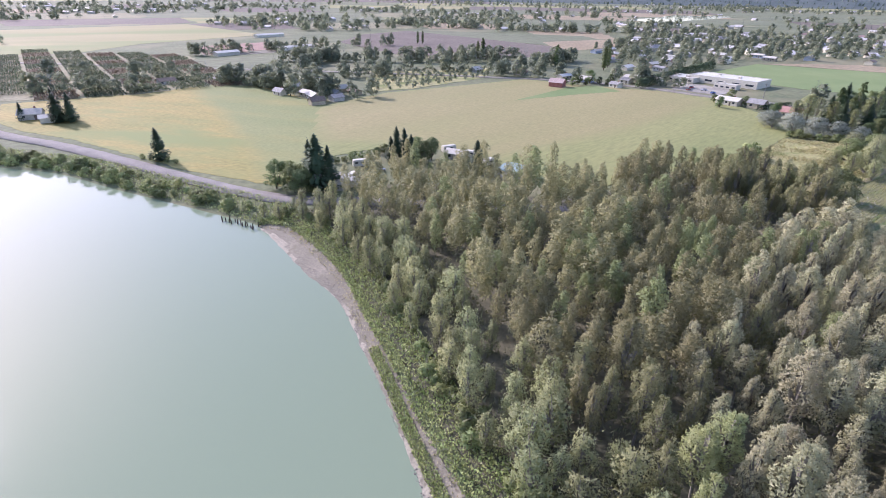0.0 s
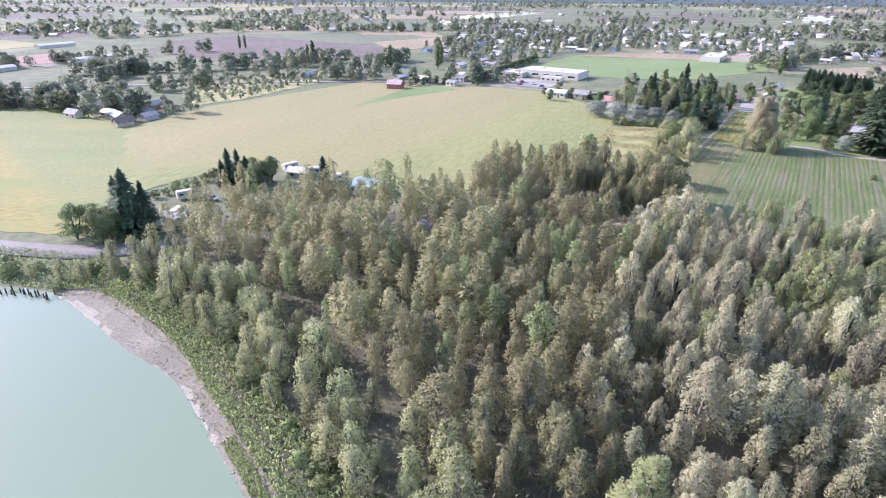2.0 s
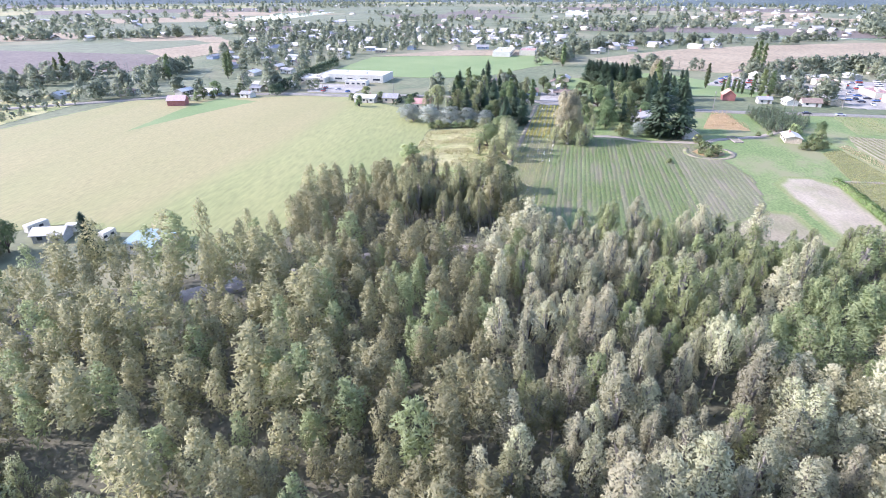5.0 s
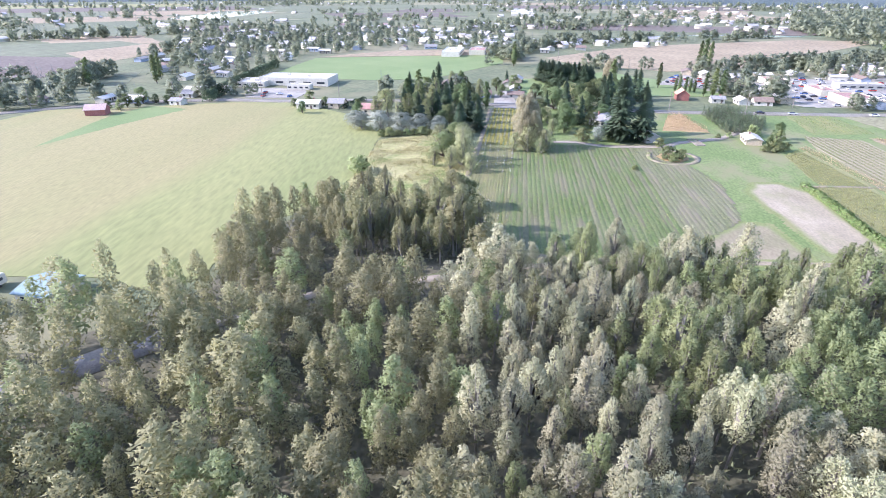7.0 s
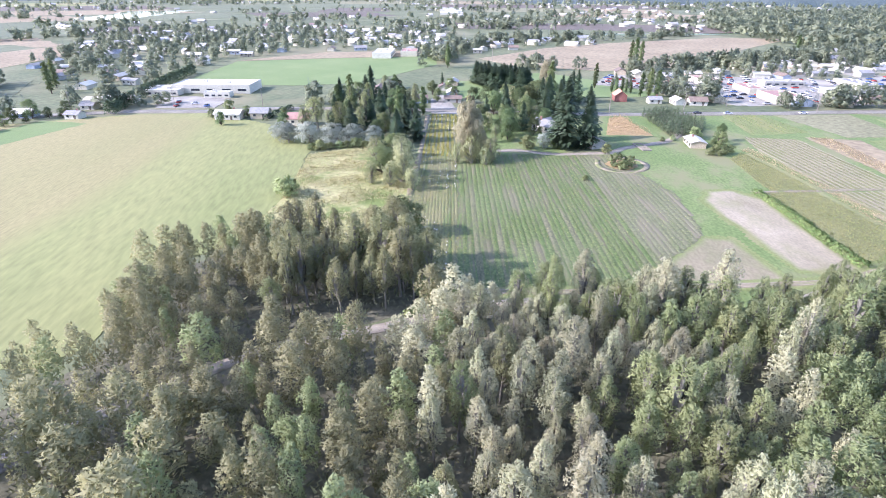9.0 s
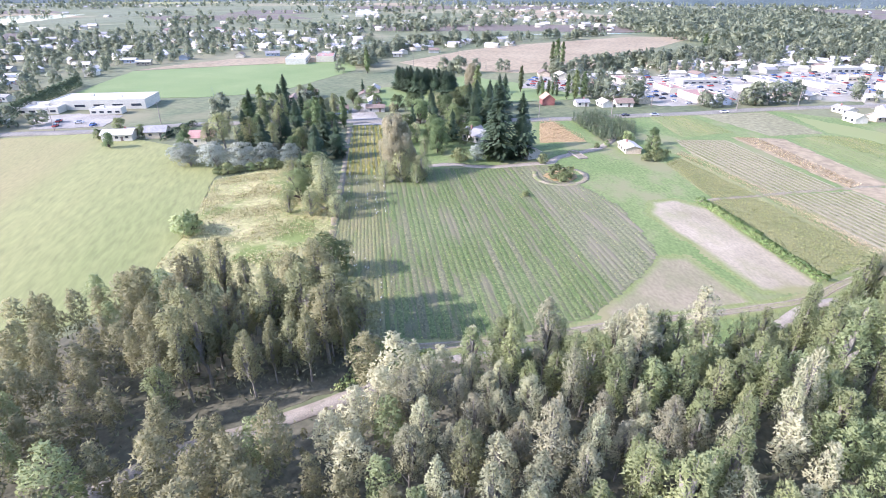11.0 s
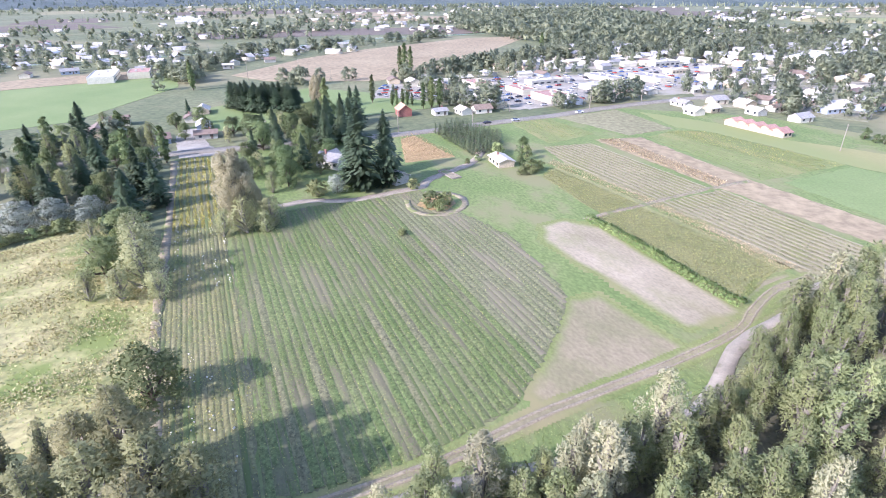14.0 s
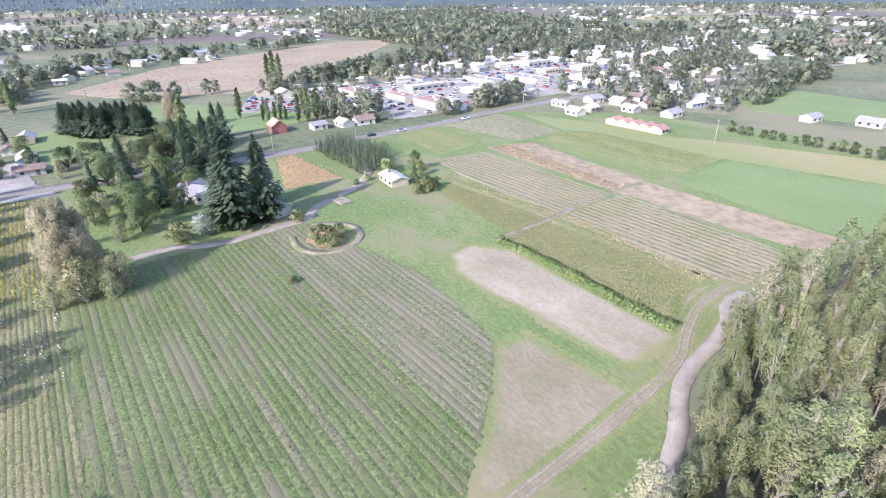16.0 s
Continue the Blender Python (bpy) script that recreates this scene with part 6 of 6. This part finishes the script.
pile_rng = np.random.default_rng(74)
for i in range(18):
    x, y = -65 + i * 0.75 + pile_rng.normal(0, 0.4), 149.3 - i * 0.36 + pile_rng.normal(0, 0.7)
    ob = tagged(new("piling", mesh_of("piling", *stem_of([(0, 0, -2.5), (0, 0, -0.4), (0.05, 0, pile_rng.uniform(-0.9, 0.2))], (0.17, 0.16, 0.13), 7), M_BARKD)), "dark rotting wooden piling in the river shallows", "piling", "old river pilings")
    ob.location = (x, y, 0)
bed = tagged(new("raised_bed"), "wooden raised garden bed with dry plants", "garden bed")
bed.matrix_world = pose(263.5, 152, 0.1, 0, 0, math.degrees(math.atan2(8, 8)))
for a, b, w, d in ((0, 1.8, 11, 0.2), (0, -1.8, 11, 0.2), (5.4, 0, 0.2, 3.4), (-5.4, 0, 0.2, 3.4)):
    child("plank", boxes("plank", [(a, b, 0.25, w, d, 0.5)], M_WOOD), bed)
child("soil", boxes("soil", [(0, 0, 0.15, 10.6, 3.4, 0.3)], M_DIRT), bed, "dark garden soil")
strip("ring_track", [(233.5, 158), (227, 154.5), (223.6, 149), (225, 142.5), (231, 139), (237.5, 139.5), (242.5, 143.5), (243.5, 149), (242.5, 155)], 2.2, 0.21, M_DIRT, "pale dirt track looping round the planted island", "track", ragged=0.15)
sheet("island_bed", [(227, 148), (229, 143), (235, 142), (239.5, 145), (240, 150), (236, 154), (230, 153.5)], 0.26, M_MAIZE, "planted island of dry reddish weeds")

# stones along the waterline
stone_rng = np.random.default_rng(75)
pts = band(420, [(-33, 118), (-24, 106.5), (-16.3, 88.5), (-10.3, 74.6), (-5.6, 61.7), (-2.4, 52.3), (3, 36)], 0.2, 2.0, stone_rng)
pieces = []
for (x, y), z in zip(pts, land_height(pts)):
    r = stone_rng.uniform(0.08, 0.22)
    v, f = stem_of([(x, y, z - 0.1), (x + stone_rng.normal(0, 0.03), y, z + r * 0.5), (x, y, z + r)], (r, r * 0.9, r * 0.3), 5)
    pieces.append((v, f))
tagged(new("shore_stones", mesh_of("shore_stones", *joined(pieces), M_WOOD)), "dark stones and driftwood along the waterline", "stones", kind="stuff")

# ---- far woods, fields and hills ----
kind_of_tree("far_round", round_parts, 4, M_BARKD, M_BROAD, 91, h=10.0, wide=0.42, n=110, size=1.15)
kind_of_tree("far_fir", fir_parts, 3, M_BARKD, M_FIR, 92, h=16.0, n=120, wide=0.2)
kind_of_tree("mid_round", round_parts, 4, M_BARKD, M_BROAD, 93, h=10.0, wide=0.36, n=480, size=0.55)
HEIGHT.update(far_round=10.0, far_fir=16.0, mid_round=10.0)
# far foliage, lightened and blued: distance haze put into these two base colours
M_BROAD_HAZY = mat("hazy_mixed_leaf", (0.144, 0.182, 0.129), (0.328, 0.351, 0.207), 0.09, 10, rough=0.6, bump=0, leafy=0.42, random_tone=0.15)
M_FIR_HAZY = mat("hazy_mixed_needle", (0.09, 0.122, 0.10), (0.14, 0.17, 0.138), 0.05, 12, rough=0.7, bump=0, leafy=0.25, random_tone=0.2)
far_rng = np.random.default_rng(94)


def clear_of(places, gap=5.5):
    """Leaves out places on buildings and on the main road."""
    b = np.array(BUILT)
    keep = np.array([((b - p) ** 2).sum(1).min() > gap * gap for p in places])
    return places[keep & (off_line(places, road_line)[0] > 7)]


TOWN_OPEN = [q for q in scatter(TOWN, 8.5, far_rng) if not any(inside(q[None], z)[0] for z in LOTS)]
town_trees = clear_of(np.array(TOWN_OPEN))
wood("town_trees", town_trees[far_rng.random(len(town_trees)) < 0.5], "mid_round", "leafy trees among the town houses", M_BROAD_HAZY, 3, (7, 13), 0.78)
wood("town_poplars", town_trees[2::7], "column_poplar", "upright poplars among the town houses", M_BROAD_HAZY, 6, (9, 17), 1.2)
wood("town_firs", town_trees[1::5], "far_fir", "dark conifers among the town houses", M_FIR_HAZY, 1, (9, 17))
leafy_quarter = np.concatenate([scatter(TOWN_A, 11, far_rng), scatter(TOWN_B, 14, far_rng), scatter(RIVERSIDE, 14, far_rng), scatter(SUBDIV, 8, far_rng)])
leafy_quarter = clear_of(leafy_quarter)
wood("quarter_trees", leafy_quarter[far_rng.random(len(leafy_quarter)) < 0.65], "mid_round", "leafy trees among far houses", M_BROAD_HAZY, 3, (6, 13))
wood("quarter_firs", leafy_quarter[far_rng.random(len(leafy_quarter)) < 0.35], "far_fir", "dark conifers among far houses", M_FIR_HAZY, 1, (10, 18))
wood("orchard_trees", scatter(ORCHARD, 5.5, far_rng), "far_round", "rows of small orchard trees", M_BROAD_HAZY, 2, (2.5, 4.0))
# tree belts beside roads and fields
BELTS = ((640, 170, 760, -40, 110, 16), (760, 60, 860, -160, 110, 17), (560, -30, 700, -150, 60, 14), (430, 20, 560, -60, 44, 9), (520, 470, 700, 470, 46, 10), (700, 440, 900, 330, 40, 10), (440, 330, 470, 290, 14, 12),
         (-150, 400, -60, 345, 46, 7), (-150, 520, -60, 528, 40, 9), (-60, 528, 60, 540, 40, 9), (-130, 395, -100, 560, 30, 8), (-260, 335, -190, 360, 18, 6), (-245, 555, -170, 620, 26, 8), (-20, 580, 120, 540, 30, 9), (-180, 615, -60, 690, 30, 9), (60, 455, 130, 560, 34, 9),
         (-130, 395, -40, 440, 22, 9), (-60, 470, 60, 470, 22, 8), (-30, 545, 60, 560, 8, 8), (100, 440, 180, 395, 18, 8), (40, 445, 95, 440, 10, 8), (225, 345, 260, 300, 12, 8), (-330, 430, -150, 400, 16, 6), (-400, 380, -265, 330, 24, 8),
         (560, 215, 650, 150, 60, 15), (600, 190, 740, 110, 70, 15), (465, 250, 560, 215, 26, 10), (425, 400, 470, 440, 26, 15), (440, 430, 560, 460, 40, 13), (560, 300, 500, 330, 0, 8), (640, 470, 800, 340, 30, 10),
         (400, 20, 470, -60, 22, 7), (430, -60, 560, -130, 40, 10), (560, -60, 620, -130, 40, 15), (480, -90, 540, -160, 34, 11), (380, 150, 398, 196, 14, 8), (420, 205, 460, 225, 8, 9), (395, 130, 440, 85, 18, 6))
belt_round, belt_fir = [], []
for x0, y0, x1, y1, n, h in BELTS:
    s = far_rng.random((n, 1))
    p = np.array((x0, y0)) * (1 - s) + np.array((x1, y1)) * s + far_rng.normal(0, h * 0.45, (n, 2))
    belt_round.append(p[: int(n * 0.7)])
    belt_fir.append(p[int(n * 0.7):])
wood("belt_trees", clear_of(np.concatenate(belt_round)), "mid_round", "belts of leafy trees between fields and houses", M_BROAD_HAZY, 3, (7, 14))
wood("belt_firs", clear_of(np.concatenate(belt_fir)), "far_fir", "dark conifers in the tree belts", M_FIR_HAZY, 1, (9, 17))
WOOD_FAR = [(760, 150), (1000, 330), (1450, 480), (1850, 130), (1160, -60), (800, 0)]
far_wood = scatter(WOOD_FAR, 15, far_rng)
wood("far_wood", far_wood, "far_round", "broad far wood of mixed trees beyond the town", M_BROAD_HAZY, 3, (12, 20))
PATCH = [M_HAY, M_DULL, M_STUBBLE, M_PLOUGH, M_GROUND, M_TILLED, M_DULL, M_PLOUGH, M_GROUND]
TONE = ["pale hay", "green", "tan stubble", "dark ploughed", "rough grass", "weedy tilled", "dull green", "dark ploughed", "rough grass"]
CORE = [(-270, 200), (-420, 560), (-650, 860), (-460, 1060), (-240, 860), (-60, 970), (160, 900), (330, 880), (460, 1020), (640, 980), (720, 640), (900, 500), (1060, 300), (1000, -20), (900, -250), (500, -140), (350, -120), (300, -200), (60, -100)]
rings = [520, 640, 780, 940, 1130, 1350, 1620, 1950, 2350, 2850, 3500]
patch_at = []
for i, (r0, r1) in enumerate(zip(rings[:-1], rings[1:])):
    a = -44 + (i % 3) * 3.0
    while a < 134:
        step = far_rng.uniform(7, 15)
        corner = lambda r, b: (r * math.sin(radians(b)) + 60, r * math.cos(radians(b)) + 60)
        e = far_rng.uniform(-3, 3)
        quad = [corner(r0 * 1.01, a + 0.3), corner(r1 * 0.99, a + e * 0.5), corner(r1 * 0.99, a + step - 0.3 + e), corner(r0 * 1.01, a + step - 0.3)]
        mid = np.mean(quad, axis=0)
        if not inside(np.array([mid]), CORE)[0] and not inside(np.array([mid]), WOOD_FAR)[0]:
            k = int(far_rng.integers(0, len(PATCH)))
            sheet("far_field", quad, 0.03 + 0.008 * (len(patch_at) % 11), PATCH[k], TONE[k] + " field far off on the plain", "field", 0.3, 3.0)
            patch_at.append((a, step, r0, r1))
        a += step
# hedgerow trees and clumps over the plain
clumps = []
for _ in range(320):
    b, r = radians(far_rng.uniform(-42, 130)), 620 + 2900 * far_rng.random() ** 1.3
    c = np.array((r * math.sin(b) + 60, r * math.cos(b) + 60))
    way = np.array((math.cos(b), -math.sin(b)))
    n = int(far_rng.integers(5, 34) * 1.5)
    clumps.append(c + way * far_rng.normal(0, r * 0.035 + 15, (n, 1)) + far_rng.normal(0, 9 + r * 0.004, (n, 2)))
clumps = np.concatenate(clumps)
clumps = clumps[~inside(clumps, CORE)]
wood("plain_trees", clumps[::2], "far_round", "far trees scattered over the plain", M_BROAD_HAZY, 5, (8, 16))
wood("plain_firs", clumps[1::2], "far_fir", "far conifers scattered over the plain", M_FIR_HAZY, 7, (10, 20))


def far_houses(places, rng):
    wall, roof = [], []
    for x, y in places:
        w, d, h, a = rng.uniform(8, 20), rng.uniform(6, 11), rng.uniform(2.2, 4.0), rng.uniform(0, math.pi)
        c, s = math.cos(a), math.sin(a)
        turn = lambda q: np.c_[q[:, 0] * c - q[:, 1] * s + x, q[:, 0] * s + q[:, 1] * c + y, q[:, 2]]
        k = np.array([(-w, -d, 0), (w, -d, 0), (w, d, 0), (-w, d, 0), (-w, -d, 2 * h), (w, -d, 2 * h), (w, d, 2 * h), (-w, d, 2 * h)]) / 2
        wall.append((turn(k), np.array([(0, 1, 5, 4), (1, 2, 6, 5), (2, 3, 7, 6), (3, 0, 4, 7)])))
        k = np.array([(-w - 1, -d - 1, 2 * h), (w + 1, -d - 1, 2 * h), (w + 1, 0, 2 * h + d * 0.7), (-w - 1, 0, 2 * h + d * 0.7), (-w - 1, d + 1, 2 * h), (w + 1, d + 1, 2 * h)]) / 2
        roof.append((turn(k), np.array([(0, 1, 2, 3), (3, 2, 5, 4)])))
    return joined(wall), joined(roof)


house_spots = clumps[far_rng.random(len(clumps)) < 0.10] + far_rng.normal(0, 14, 2)
b = np.radians(far_rng.uniform(60, 128, 230))
r = far_rng.uniform(950, 2500, 230)
house_spots = np.concatenate([house_spots, np.array(FAR_SPOTS), np.c_[r * np.sin(b) + 60, r * np.cos(b) + 60]])
house_spots = house_spots[~inside(house_spots, WOOD_FAR)]
walls_far, roofs_far = far_houses(house_spots, far_rng)
far_town = tagged(new("far_houses"), "many far pale houses scattered over the plain", "houses", kind="stuff")
for nm, (v, f), m in (("wall", walls_far, WALLS[1]), ("roof", roofs_far, mat("mixed_roof", (0.27, 0.26, 0.24), (0.62, 0.60, 0.55), 0.02, 30, rough=0.6))):
    tagged(child(nm, mesh_of(nm, v, f, m), far_town), kind="stuff")
strip("far_river", [(420, 690), (560, 585), (680, 500), (790, 458), (860, 420), (955, 318), (1080, 245), (1200, 180)], 20.0, 0.16, M_WATER, "narrow grey far reach of the river", "river", ragged=1.5)
for name, quad in (("far_river_bend", [(480, 1330), (560, 1380), (720, 1536), (860, 1700), (700, 1760), (600, 1600), (450, 1420)]),):
    sheet(name, quad, 0.16, M_WATER, "pale far reach of the river", "river", 0.3, 2.0)


def ridge(name, start, end, near, deep, top, seed, material, label):
    """A long wooded rise at the plain's edge, between two compass bearings."""
    rng = np.random.default_rng(seed)
    na, nr = 140, 10
    a = np.radians(np.linspace(start, end, na))
    wob = sum(np.sin(a * k + rng.uniform(0, 6)) / k for k in (9, 17, 31, 53)) * 0.5 + 1
    fade = np.clip(np.minimum(np.linspace(0, 1, na) / 0.12, np.linspace(1, 0, na) / 0.02 + 0.3), 0, 1)
    v = []
    for j in range(nr):
        s = j / (nr - 1)
        r = near + deep * s + rng.normal(0, 12, na)
        z = top * fade * wob * math.sin(s * math.pi / 2) + rng.normal(0, 2.5, na) * s
        v.append(np.c_[r * np.sin(a) + 60, r * np.cos(a) + 60, z - 0.5])
    i = (np.arange(nr - 1)[:, None] * na + np.arange(na - 1)).ravel()
    return structure(name, mesh_of(name, np.concatenate(v), np.stack([i, i + 1, i + 1 + na, i + na], 1), material), label, "hills")


def hill_trees(name, hill, n, seed, material, label):
    """Treetops over a far wooded rise."""
    rng = np.random.default_rng(seed)
    co = np.empty(len(hill.data.vertices) * 3, np.float32)
    hill.data.vertices.foreach_get("co", co)
    co = co.reshape(-1, 3)
    p = co[rng.integers(0, len(co), n)] + rng.normal(0, 1, (n, 3)) * (45, 45, 0)
    v, f = flecks(rng, p + (0, 0, 5), np.tile((0, 0, 1.2), (n, 1)), 9.0, 0.25, 0.8)
    return tagged(new(name, mesh_of(name, v, f, material)), label, "trees", kind="stuff")


M_HILL = mat("wooded_hill", (0.05, 0.075, 0.07), (0.10, 0.125, 0.11), 0.006, 18, bump=0.6, bump_far=3.0)
HILL_NORTH = ridge("hills_north", -4, 60, 3300, 1300, 95, 5, M_HILL, "low blue-green wooded hills on the horizon")
HILL_EAST = ridge("hills_east", 55, 150, 2500, 1900, 190, 6, M_HILL, "wooded hillside beyond the town")
hill_trees("hill_wood_north", HILL_NORTH, 3000, 7, M_FIR_HAZY, "far blue-green woods over the low hills")
hill_trees("hill_wood_east", HILL_EAST, 6000, 8, M_BROAD_HAZY, "far woods over the hillside beyond the town")
